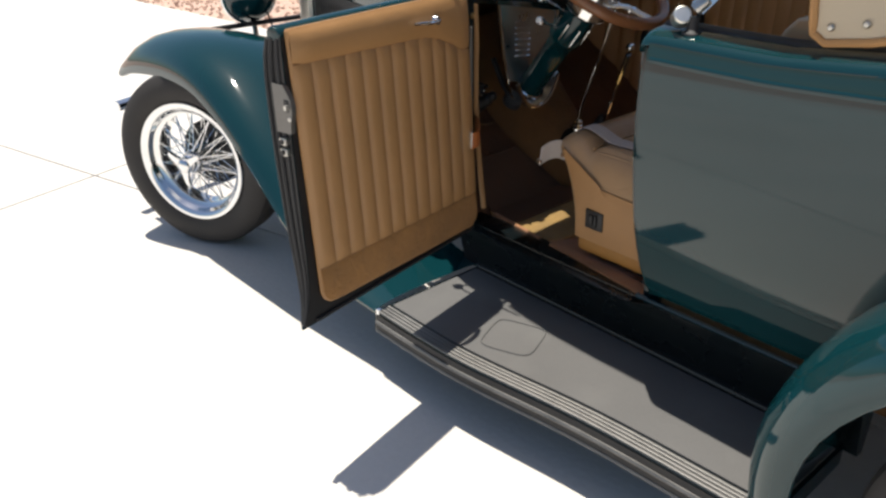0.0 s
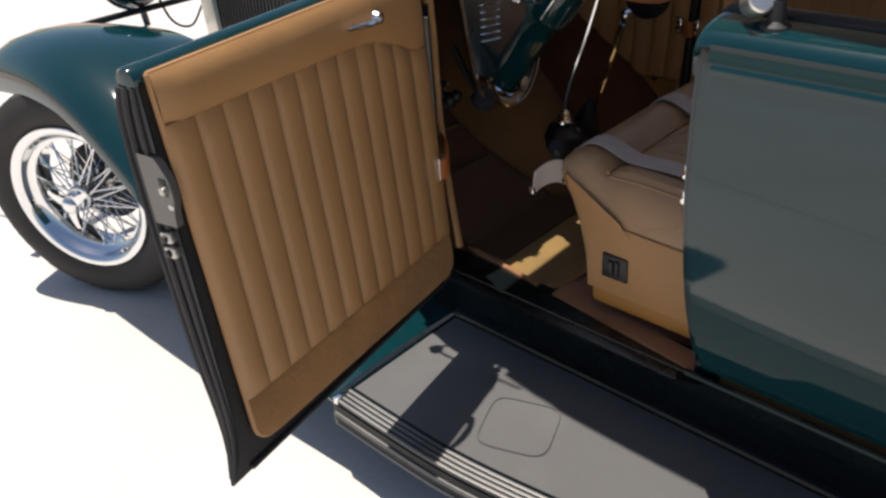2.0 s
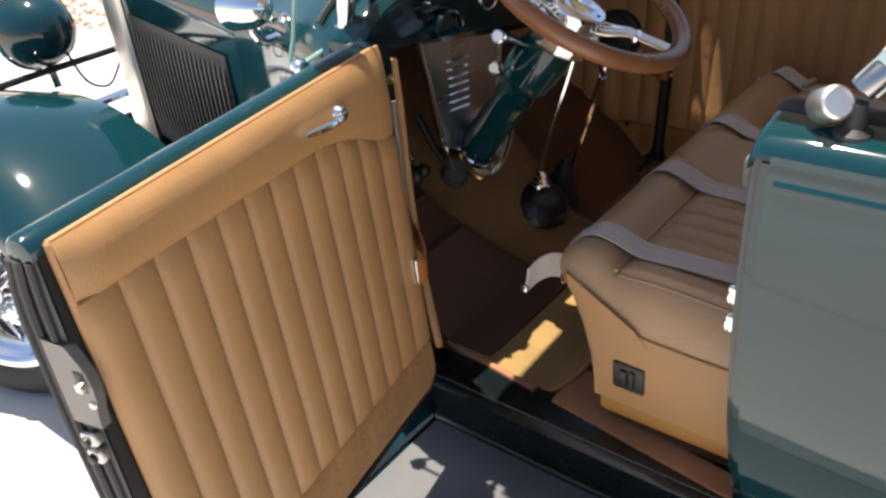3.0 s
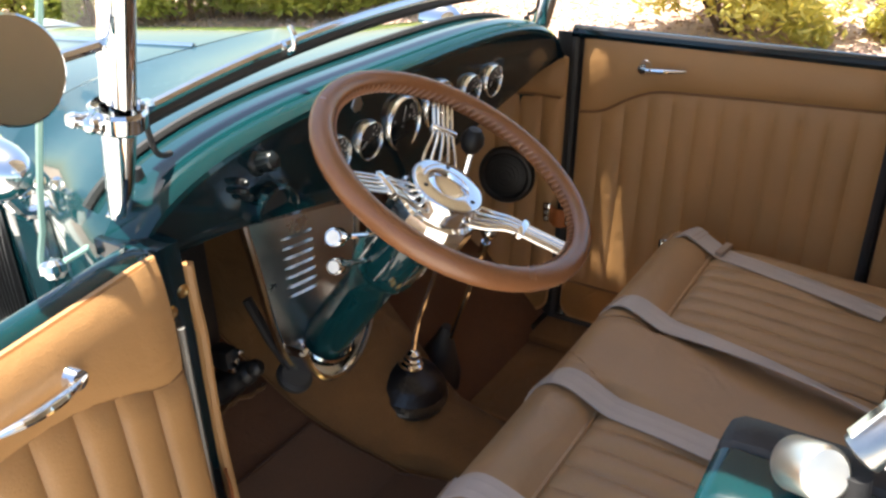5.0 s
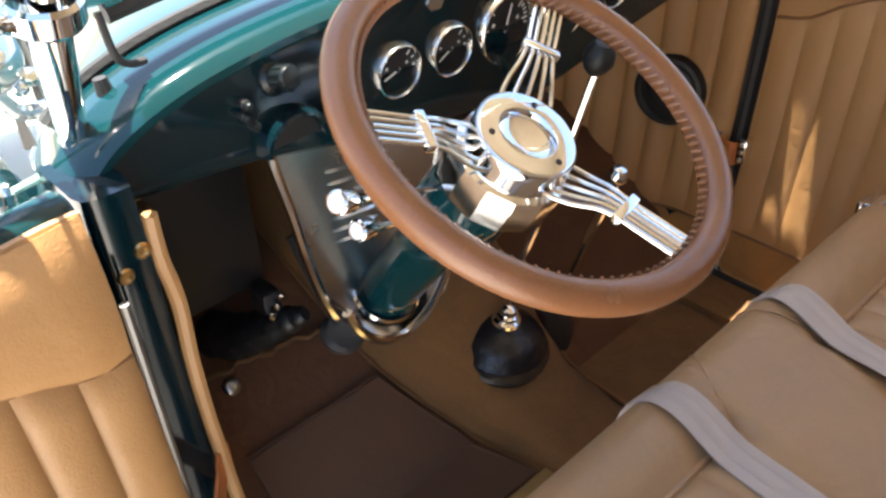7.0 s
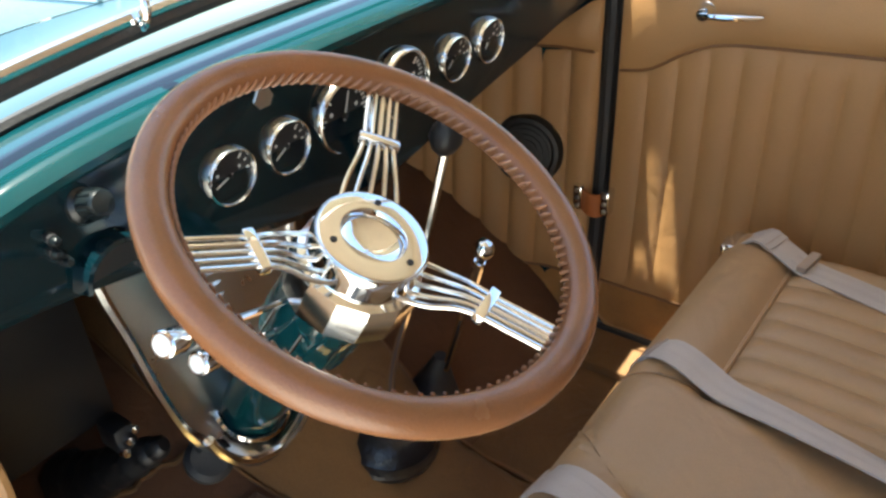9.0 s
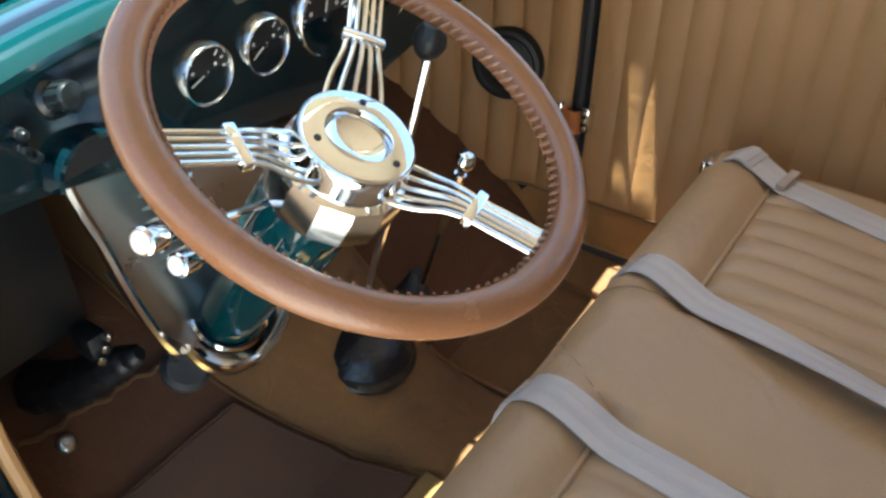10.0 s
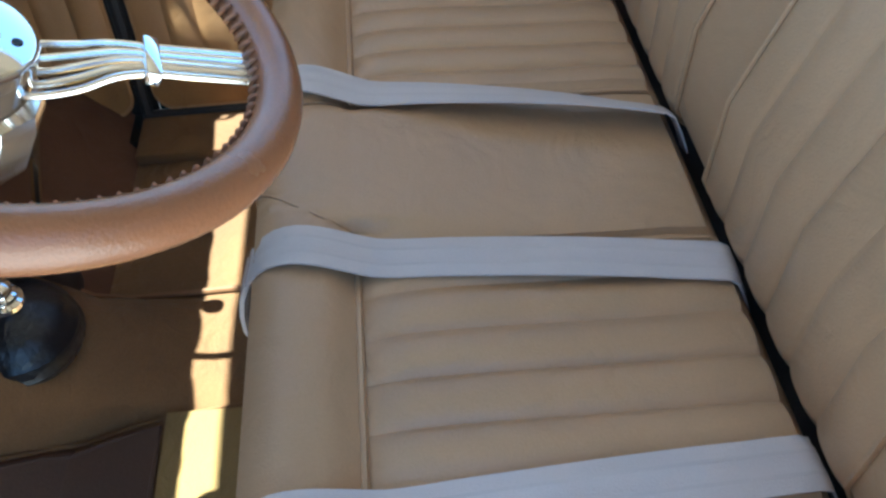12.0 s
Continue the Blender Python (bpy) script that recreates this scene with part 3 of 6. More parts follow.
wheel_parts(pose(-0.197, 1.718, 0.320, 0, 0, 26) @ Matrix.Scale(0.982, 4))
wheel_parts(pose(-0.150, -0.955, 0.324))
wheel_parts(pose(mirror_x(-0.150), 1.70, 0.324, 0, 0, 206))
wheel_parts(pose(mirror_x(-0.150), -0.955, 0.324, 0, 0, 180))


# running boards
def rb_outer(y):
    return curve_table(((-0.50, -0.190), (-0.42, -0.192), (-0.07, -0.210), (0.28, -0.256), (0.45, -0.262), (0.62, -0.262)), y)


def running_board(mx):
    ys = span(0.612, -0.49, 24)
    rings = [[(mx(rb_outer(y)), y, 0.178), (mx(rb_outer(y) + 0.006), y, 0.188), (mx(0.118), y, 0.190), (mx(0.118), y, 0.150), (mx(rb_outer(y) + 0.03), y, 0.135), (mx(rb_outer(y) + 0.004), y, 0.122), (mx(rb_outer(y) - 0.004), y, 0.132)] for y in ys]
    rb = part("running_board", loft(rings), PAINT_DARK, car)
    rings = [[(mx(rb_outer(y) + 0.050), y, 0.186), (mx(rb_outer(y) + 0.050), y, 0.194), (mx(0.100), y, 0.195), (mx(0.112), y, 0.186)] for y in span(0.598, -0.48, 24)]
    part("rubber_mat", loft(rings), MATTING, rb, "grey rubber tread mat")
    for k in range(4):
        o = 0.006 + 0.0115 * k
        part("trim_strip", tube([(mx(rb_outer(y) + o), y, 0.190) for y in span(0.604, -0.485, 24)], 0.0050, 8, flat=0.7), DULL, rb, "ribbed metal edge strip")
    for z, r in ((0.160, 0.006), (0.134, 0.005)):
        part("side_bead", tube([(mx(rb_outer(y) - 0.003), y, z) for y in span(0.604, -0.485, 24)], r, 6), DULL, rb)
    part("side_face", loft([[(mx(rb_outer(y) - 0.001), y, 0.182), (mx(rb_outer(y) - 0.004), y, 0.136)] for y in span(0.606, -0.485, 24)], closed=False), RUBBER, rb)
    part("end_cap", box((min(mx(rb_outer(0.6)), mx(rb_outer(0.6) + 0.03)), 0.596, 0.14), (max(mx(rb_outer(0.6)), mx(rb_outer(0.6) + 0.03)), 0.610, 0.197), 0.003), CHROME, rb)
    return rb


rb = running_board(lambda x: x)
running_board(mirror_x)
# raised outline of the step pad
c = Vector((-0.086, 0.262, 0.1955))
pts = []
for k in range(40):
    a = 2 * math.pi * k / 40
    e = 2 / 5
    u, v = 0.069 * math.copysign(abs(math.cos(a)) ** e, math.cos(a)), 0.070 * math.copysign(abs(math.sin(a)) ** e, math.sin(a))
    pts.append(c + Vector((0.93 * u - 0.35 * v, 0.37 * u + 0.94 * v, 0)))
part("step_pad_ridge", tube(pts, 0.0022, 5, loop=True), MATTING, rb)


# body sides
def body_side(mx, y0, y1, name, z0=0.395):
    zs = [z0 + (0.94 - z0) * k / 14 for k in range(14)] + span(0.94, 0.973, 9)
    us = span(y0, y1, 16)
    def fn(y, z):
        back = max(0.0, -y - 0.3)
        up = max(0.0, -y - 0.28) * 0.10 * max(0.0, (z - 0.8) / 0.2)
        return (mx(side_x(z) + 0.10 * back * back), y, z + up)
    bm = sheet(fn, us, zs, 0.006, side=1)
    return part(name, bm, PAINT, car)


for mx in (lambda x: x, mirror_x):
    q = body_side(mx, -0.027, -1.15, "quarter_panel")
    # raised belt moulding, and a fine line under it
    rings = []
    for y in span(-0.034, -1.1, 24):
        back, up = 0.10 * max(0.0, -y - 0.3) ** 2, 0.054 * max(0.0, -y - 0.28)
        rings.append([(mx(side_x(z) + back - o), y, z + up) for o, z in ((-0.002, 0.958), (0.003, 0.9545), (0.0075, 0.948), (0.0085, 0.943), (0.0065, 0.938), (-0.002, 0.935))])
    part("belt_moulding", loft(rings), PAINT, q)
    part("belt_bead", tube([(mx(side_x(0.926) - 0.0006 + 0.10 * max(0.0, -y - 0.3) ** 2), y, 0.926 + 0.054 * max(0.0, -y - 0.28)) for y in span(-0.040, -1.1, 20)], 0.0016, 6), RUBBER, q)
    part("edge_groove", tube([(mx(side_x(z) - 0.0003), -0.036, z) for z in span(0.42, 0.968, 16)], 0.0014, 6), RUBBER, q)
    # rolled top of the body behind the door
    rings = []
    for y, dz in [(-0.003, -0.014), (-0.005, -0.007), (-0.010, -0.002), (-0.018, 0.0)] + [(v, 0.0) for v in span(-0.06, -0.9, 12)]:
        up = dz + 0.10 * max(0.0, -y - 0.28)
        rings.append([(mx(a), y, b + up) for a, b in ((-0.0260, 0.966), (-0.0300, 0.9685), (-0.0285, 0.976), (-0.0215, 0.985), (-0.009, 0.9925), (0.010, 0.9970), (0.030, 0.999), (0.031, 0.955))])
    part("top_rail", loft(rings), PAINT, q)
    rings = [[(mx(a), y, b + 0.10 * max(0.0, -y - 0.28) - dz) for a, b in ((0.0295, 0.996), (0.034, 1.003), (0.044, 1.0065), (0.058, 1.005), (0.070, 0.999), (0.077, 0.987), (0.079, 0.960), (0.030, 0.960))] for y, dz in [(-0.004, 0.016), (-0.007, 0.006), (-0.014, 0.001)] + [(v, 0.0) for v in span(-0.03, -0.9, 14)]]
    part("rail_cap", loft(rings), RUBBER, q, "black padded inner rail")
    # stepped jamb in front of the panel's edge
    for x_in, ya, yb in ((0.006, -0.030, -0.015), (0.013, -0.015, -0.005)):
        rings = [[(mx(side_x(z) + x_in), ya, z), (mx(side_x(z) + x_in), yb, z), (mx(side_x(z) + x_in + 0.006), yb, z), (mx(side_x(z) + x_in + 0.006), ya, z)] for z in span(0.40, 0.960, 16)]
        part("jamb_flange", loft(rings), PAINT, q)
    part("jamb_buffer", box((min(mx(-0.010), mx(0.016)), -0.006, 0.918), (max(mx(-0.010), mx(0.016)), 0.008, 0.956), 0.006), MATTING, q, "grey rubber buffer at the top of the jamb")
    # sill and apron down to the running board
    rings = [[(mx(0.045), y, 0.385 if y < -0.01 else 0.352), (mx(0.060), y, 0.360), (mx(0.135), y, 0.360), (mx(0.150), y, 0.335), (mx(0.135), y, 0.19), (mx(0.112), y, 0.19), (mx(0.090), y, 0.300), (mx(0.056), y, 0.338)] for y in span(0.66, -0.52, 12)]
    part("sill", loft(rings), SILL_BLACK, car)
    part("sill_bead", tube([(mx(0.108), y, 0.202) for y in span(0.60, -0.47, 12)], 0.009, 8), SILL_BLACK, car)
    part("body_bead", tube([(mx(0.050), y, 0.375) for y in span(0.0, -0.455, 10)], 0.007, 8), PAINT_DARK, car)
    part("sill_plate", box((min(mx(0.062), mx(0.132)), 0.0, 0.359), (max(mx(0.062), mx(0.132)), 0.56, 0.3635), 0.001), SILL_BLACK, car)
    # door posts
    if mx(0) > 0.5:
        continue
    xi = 0.070
    rings = [[(mx(0.028), 0.592, z), (mx(0.031), 0.581, z), (mx(0.040), 0.575, z), (mx(xi), 0.575, z), (mx(xi + 0.004), 0.600, z), (mx(xi + 0.002), 0.660, z), (mx(0.028), 0.660, z)] for z in span(0.36, 0.990, 14)]
    part("hinge_post", loft(rings), PAINT_DARK, car, "black painted hinge post")
    rings = [[(mx(side_x(max(z, 0.40)) + 0.010), -0.010, z), (mx(xi - 0.010), -0.010, z), (mx(xi - 0.006), -0.05, z), (mx(side_x(max(z, 0.40)) + 0.010), -0.05, z)] for z in span(0.36, 0.962, 12)]
    part("lock_post", loft(rings), PAINT_DARK, car)
    part("weather_strip", tube([(mx(0.068), -0.006, z) for z in span(0.40, 0.965, 8)], 0.006, 8), RUBBER, car)
for z in (0.774, 0.733):
    part("striker_bolt", box((-0.005, -0.003, z - 0.011), (0.005, 0.010, z + 0.011), 0.002), CHROME, car)
part("rear_deck", loft([section(y, hw, zs, zt, 0.5, 0.02) for y, hw, zs, zt in ((-0.80, 0.58, 0.9, 1.06), (-1.1, 0.56, 0.86, 1.04), (-1.5, 0.45, 0.70, 0.90), (-1.75, 0.3, 0.55, 0.62))], closed=False), PAINT, car)


# ---- doors ----
def upholstery(to, s0, s1, seam_hi, seam_lo, z_lo, z_hi, flutes, parent, edge=0.004, puffed=0.008):
    """Door trim: plain padded band on top, fluted middle, carpeted kick band, with piped seams. to(s, z, d) gives the place; d is proud of the door."""
    ss = span(s0, s1, flutes * 8 + 1)

    def puff(t):
        return math.sin(math.pi * min(1.0, max(0.0, t))) ** 0.5

    def top(s, v):
        a, b = seam_hi(s), z_hi(s)
        rim = min(1.0, (s - s0) / 0.02, (s1 - s) / 0.02)
        return to(s, a + (b - a) * v, edge + 0.016 * puff(v * 0.96 + 0.02) * max(0.15, rim) ** 0.5)

    def fluted(s, v):
        a, b = seam_lo(s), seam_hi(s)
        ph = (s - s0) / (s1 - s0) * flutes
        f = abs(math.sin(math.pi * ph)) ** 0.55
        fade = min(1.0, v / 0.05, (1 - v) / 0.05)
        return to(s, a + (b - a) * v, edge + 0.003 + puffed * f * max(0.0, fade) ** 0.5)

    def inset(s, z):
        """Pulls the lower corners round."""
        r = 0.034
        h = z - z_lo(s)
        cut = r - math.sqrt(max(0.0, r * r - (r - h) ** 2)) if h < r else 0.0
        return min(max(s, s0 + cut), s1 - cut)

    def kick(s, v):
        a, b = z_lo(s), seam_lo(s)
        s = inset(s, a + (b - a) * v)
        return to(s, a + (b - a) * v, edge + 0.004 * puff(v))

    part("padded_band", sheet(top, ss[::4], span(0, 1, 14), 0.003, side=-1), LEATHER, parent)
    part("fluted_panel", sheet(fluted, ss, span(0, 1, 26), 0.003, side=-1), LEATHER, parent, "fluted tan leather panel")
    part("kick_panel", sheet(kick, ss[::2], span(0, 1, 16), 0.003, side=-1), SUEDE_PALE, parent, "brown carpeted kick panel")
    part("seam", tube([to(s, seam_hi(s), edge + 0.005) for s in ss[::3]], 0.0026, 6), SEAM, parent)
    part("seam", tube([to(s, seam_lo(s), edge + 0.004) for s in ss[::3]], 0.0026, 6), SEAM, parent)
    r = 0.034
    arc = span(0, math.pi / 2, 7)
    rim = [to(s, z_lo(s), edge) for s in ss[::4] if s0 + r < s < s1 - r]
    rim += [to(s1 - r + r * math.sin(a), z_lo(s1) + r - r * math.cos(a), edge) for a in arc]
    rim += [to(s1, z, edge) for z in span(z_lo(s1) + r, z_hi(s1), 12)[1:]] + [to(s, z_hi(s), edge) for s in ss[::-4]] + [to(s0, z, edge) for z in span(z_hi(s0), z_lo(s0) + r, 12)[1:-1]]
    rim += [to(s0 + r - r * math.cos(a), z_lo(s0) + r - r * math.sin(a), edge) for a in arc]
    part("edge_piping", tube(rim, 0.0042, 6, loop=True), LEATHER, parent)


def window_lever(to, s, z, d, direction, parent):
    """An inside door handle: round escutcheon and a tapered lever."""
    h = part("handle", lathe([(0.001, 0.020), (0.009, 0.019), (0.011, 0.014), (0.012, 0.004), (0.015, 0.0), (0.001, -0.002)], axis_matrix(to(s, z, d), to(s, z, d + 1) - to(s, z, d)), 20), CHROME, parent, "chrome inside handle")
    pts = [to(s - 0.006 * direction, z, d + 0.016), to(s + 0.022 * direction, z + 0.001, d + 0.022), to(s + 0.055 * direction, z + 0.003, d + 0.022), to(s + 0.085 * direction, z + 0.005, d + 0.015)]
    ln = smooth_line(pts, 5)
    part("lever", tube(ln, [0.0042 + 0.0032 * math.sin(math.pi * k / (len(ln) - 1)) for k in range(len(ln))], 10, flat=0.75), CHROME, h)


# driver's door, swung open
DO = Vector((0.016, 0.525, 0.0))
DU = Vector((-0.977, -0.213, 0.0))
DN = Vector((0.213, -0.977, 0.0))


def open_door(s, z, d):
    return DO + DU * s + DN * (d - 0.055 * (z - 0.42)) + Vector((0, 0, z))


def door_end(z):
    """Where the free edge lies, by height."""
    return curve_table(((0.37, 0.640), (0.40, 0.622), (0.46, 0.607), (0.6, 0.602), (0.8, 0.596), (1.03, 0.588)), z)


def door_depth(z):
    """The door's thickness, by height."""
    return curve_table(((0.37, 0.010), (0.42, 0.022), (0.5, 0.036), (0.6, 0.046), (0.75, 0.054), (0.9, 0.056), (0.95, 0.051), (0.975, 0.044), (0.99, 0.037), (1.03, 0.037)), z)


door = new("driver_door")
door.parent = car
door["label"] = "open door, green outside with fluted tan leather trim"
zs = span(0.370, 0.990, 22)
rings = []
for z in zs:
    r = []
    depth, s1 = door_depth(z), door_end(z)
    inn = -0.004
    for s in span(-0.012, s1, 16):
        r.append(open_door(s, z + 0.010 * s / s1, -depth - 0.006 * math.sin(math.pi * s / s1)))
    r.append(open_door(s1, z + 0.010, inn))
    r.append(open_door(-0.012, z, inn))
    rings.append(r)
part("door_shell", loft(rings), PAINT, door)
rows = [[open_door(-0.010 + (door_end(z) - 0.001 + 0.010) * t, z + 0.010 * t, -0.002) for t in span(0, 1, 12)] for z in span(0.374, 0.988, 18)]
bm = loft(rows, closed=False)
bmesh.ops.solidify(bm, geom=bm.faces[:], thickness=0.002)
part("inner_frame", bm, BLACK, door)
# rounded top edge of the door skin
rings = []
for s in [-0.016, -0.014] + span(-0.010, 0.588, 24) + [0.592, 0.5935]:
    k = 0.45 if s in (-0.016, 0.5935) else 0.85 if s in (-0.014, 0.592) else 1.0
    rings.append([open_door(s, 0.9915 + 0.010 * s / 0.59 + 0.0165 * k * math.sin(a), -0.0205 + 0.0185 * k * math.cos(a)) for a in span(0, 2 * math.pi * 15 / 16, 16)])
part("top_roll", loft(rings), PAINT, door)
upholstery(open_door, -0.008, 0.578, lambda s: curve_table(((-0.01, 0.864), (0.025, 0.868), (0.08, 0.895), (0.14, 0.917), (0.20, 0.925), (0.59, 0.945)), s), lambda s: 0.483 + 0.037 * s, lambda s: 0.392 + 0.045 * s,
           lambda s: 0.998 + 0.018 * s, 12, door)
window_lever(open_door, 0.138, 0.957, 0.014, 1, door)
# the black free edge with its rubber seals
rows = [[open_door(door_end(z) + 0.0015, z + 0.010, -door_depth(z) * t) for t in (0.04, 0.35, 0.65, 0.97)] for z in span(0.375, 0.988, 20)]
bm = loft(rows, closed=False)
bmesh.ops.solidify(bm, geom=bm.faces[:], thickness=0.0015)
part("edge_face", bm, BLACK, door)
for t, r in ((0.93, 0.005), (0.66, 0.006), (0.30, 0.0045)):
    part("rubber_seal", tube([open_door(door_end(z) + 0.002, z + 0.009, -door_depth(z) * t) for z in span(0.38, 0.985, 20)], [min(r, door_depth(z) * 0.2) for z in span(0.38, 0.985, 20)], 8), RUBBER, door)
part("rubber_seal", tube([open_door(s, 0.380 + 0.012 * s, 0.0) for s in span(0.0, 0.60, 14)], 0.005, 8), RUBBER, door)
# added pale strip in place of light reflected by the painted door edge
part("bright_edge", tube([(0.027, 0.540, z) for z in span(0.44, 0.915, 10)], 0.0042, 8), DULL, door)


def on_door(lo, hi, bevel=0.002):
    m = Matrix(((DU.x, DN.x, 0, DO.x), (DU.y, DN.y, 0, DO.y), (0, 0, 1, 0), (0, 0, 0, 1)))
    return box(lo, hi, bevel, m=m)


def on_edge(z, d0, d1, h, proud, bevel=0.002):
    """A plate on the free edge of the door, between two depths."""
    m = Matrix.Translation(DN * (-0.055 * (z - 0.42))) @ Matrix(((DU.x, DN.x, 0, DO.x), (DU.y, DN.y, 0, DO.y), (0, 0, 1, 0), (0, 0, 0, 1)))
    e = door_end(z)
    return box((e - 0.004, d0, z - h / 2), (e + proud, d1, z + h / 2), bevel, m=m)


def plate_ring(proud):
    """The latch plate's outline: straight towards the outside, bulging over the trim in the middle."""
    out = []
    for d, z in ((-0.036, 0.910), (-0.004, 0.908), (0.004, 0.896), (0.013, 0.880), (0.015, 0.866), (0.014, 0.850), (0.008, 0.832), (0.006, 0.812), (-0.036, 0.812)):
        out.append(open_door(door_end(z) + proud, z, d))
    return out


latch = part("latch_plate", loft([plate_ring(-0.004), plate_ring(0.006), plate_ring(0.0075)]), DULL, door, "grey steel latch plate")
part("latch_slot", on_edge(0.868, -0.006, 0.008, 0.026, 0.0085), BLACK, latch)
part("latch_bolt", on_edge(0.866, -0.001, 0.008, 0.011, 0.015), STEEL, latch)
part("plate_screw", lathe([(0.001, 0.002), (0.004, 0.0015), (0.005, 0.0)], axis_matrix(open_door(door_end(0.842) + 0.0075, 0.842, 0.006), DU), 12), STEEL, latch)
for z in (0.794, 0.772):
    d = part("dovetail", on_edge(z, -0.028, -0.008, 0.017, 0.013, 0.004), STEEL, door)
    part("pin", lathe([(0.001, 0.006), (0.005, 0.005), (0.006, 0.0)], axis_matrix(open_door(door_end(z) + 0.012, z, -0.018), DU), 12), BLACK, d)
# check strap at the hinge edge
part("strap_bracket", on_door((0.010, -0.002, 0.614), (0.020, 0.014, 0.660)), CHROME, door)
rings = []
for p in smooth_line([(0.000, 0.508, 0.634), (0.018, 0.507, 0.636), (0.040, 0.522, 0.642), (0.062, 0.550, 0.648), (0.076, 0.572, 0.650), (0.092, 0.583, 0.650)], 5):
    rings.append([p + Vector((0.001, -0.001, -0.021)), p + Vector((0.001, -0.001, 0.021)), p + Vector((-0.001, 0.002, 0.021)), p + Vector((-0.001, 0.002, -0.021))])
part("check_strap", loft(rings), STRAP, car, "orange-brown leather check strap")
for s in (0.93, 0.903):
    part("hinge_screw", lathe([(0.001, 0.001), (0.0025, 0.0012), (0.004, 0.0028), (0.0062, 0.0026), (0.008, 0.0)], axis_matrix((0.064, 0.5745, 0.931) if s > 0.91 else (0.045, 0.5745, 0.914), (0, -1, 0)), 12), material("brass", (0.55, 0.36, 0.15), 0.3, 1.0) if s > 0.91 else bpy.data.materials["brass"], car)
ln = smooth_line([(0.079, 0.580, 0.957), (0.078, 0.578, 0.915), (0.084, 0.582, 0.86), (0.080, 0.579, 0.79), (0.082, 0.580, 0.69), (0.088, 0.574, 0.54), (0.098, 0.566, 0.40)], 6)
part("windlace", tube(ln, 0.0075, 8), LEATHER, car)


# passenger's door, closed
def trim_x(z):
    """The inner face of the passenger's side: it leans outwards towards the top."""
    return curve_table(((0.36, 1.076), (0.44, 1.089), (0.5, 1.099), (0.6, 1.113), (0.72, 1.124), (0.85, 1.132), (1.01, 1.141)), z)


for y0, y1 in ((0.574, 0.640), (-0.040, -0.004)):
    rings = [[(trim_x(z) + 0.003, y0, z), (trim_x(z) + 0.003, y1, z), (1.150, y1, z), (1.150, y0, z)] for z in span(0.345, 1.0, 14)]
    part("door_jamb", loft(rings), BLACK, car)


def closed_door(s, z, d):
    return Vector((trim_x(z) - d, 0.572 - s, z))


pdoor = new("passenger_door")
pdoor.parent = car
pdoor["label"] = "closed door with fluted tan leather trim"
rows = []
for z in span(0.366, 1.006, 22):
    rows.append([(max(mirror_x(side_x(z)), trim_x(z) + 0.016), 0.572 - s, z) for s in span(0, 0.585, 10)] + [(trim_x(z) + 0.006, 0.572 - s, z) for s in span(0.585, 0, 10)])
part("door_shell", loft(rows), PAINT, pdoor)
part("top_roll", tube([(1.138, y, 1.004) for y in span(0.60, -0.9, 12)], 0.014, 10), PAINT_DARK, pdoor)
upholstery(closed_door, 0.0, 0.575, lambda s: curve_table(((0.0, 0.842), (0.05, 0.852), (0.10, 0.882), (0.15, 0.903), (0.22, 0.910), (0.585, 0.925)), s), lambda s: 0.458, lambda s: 0.372, lambda s: 1.004, 12, pdoor, puffed=0.0045)
window_lever(closed_door, 0.133, 0.953, 0.018, 1, pdoor)
for y, z0 in ((0.592, 0.36), (-0.012, 0.36)):
    part("weather_strip", tube([(trim_x(z) - 0.003, y, z) for z in span(z0, 1.0, 12)], 0.0105, 8), RUBBER, pdoor)
part("weather_strip", tube([(1.070, y, 0.366) for y in span(0.598, 0.0, 6)], 0.0075, 8), RUBBER, pdoor)
for y in (0.622, 0.570):
    b = part("strap_bracket", box((1.082, y - 0.008, 0.592), (1.108, y + 0.008, 0.638), 0.003), CHROME, pdoor)
    for z in (0.600, 0.615, 0.630):
        part("screw", lathe([(0.001, 0.003), (0.004, 0.002), (0.0045, 0.0)], axis_matrix((1.082, y, z), (-1, 0, 0)), 10), STEEL, b)
rings = []
for p in smooth_line([(1.092, 0.616, 0.614), (1.083, 0.60, 0.612), (1.084, 0.586, 0.611), (1.092, 0.576, 0.613)], 4):
    rings.append([p + Vector(q) for q in ((-0.002, 0, -0.026), (-0.002, 0, 0.017), (0.002, 0, 0.017), (0.002, 0, -0.026))])
part("check_strap", loft(rings), STRAP, pdoor, "orange-brown leather check strap")


# inner trim panels beside the feet and behind the doors
def kick_trim(s, z, d):
    return Vector((trim_x(z) - 0.009 - d - 0.3 * max(0.0, 0.34 - s) - 0.6 * max(0.0, 0.34 - s) ** 2, 1.02 - s, z))


kick = new("kick_trim")
kick.parent = car
upholstery(kick_trim, 0.02, 0.412, lambda s: 0.868, lambda s: 0.458, lambda s: 0.372, lambda s: 0.95, 8, kick)
sm = axis_matrix((1.086, 0.724, 0.684), (-1, -0.22, 0.08))
spk = part("speaker", lathe([(0.001, 0.014), (0.028, 0.014), (0.048, 0.012), (0.054, 0.016), (0.061, 0.015), (0.065, 0.008), (0.066, 0.0)], sm, 40), BLACK, car, "round black loudspeaker grille")
for r in (0.012, 0.022, 0.032, 0.042):
    part("grille_ring", tube([sm @ Vector((r * math.cos(2 * math.pi * k / 32), r * math.sin(2 * math.pi * k / 32), 0.0148)) for k in range(32)], 0.0008, 5, loop=True), BLACK, spk)


def quarter_trim(s, z, d):
    return Vector((trim_x(z) - d, -0.03 - s, z))


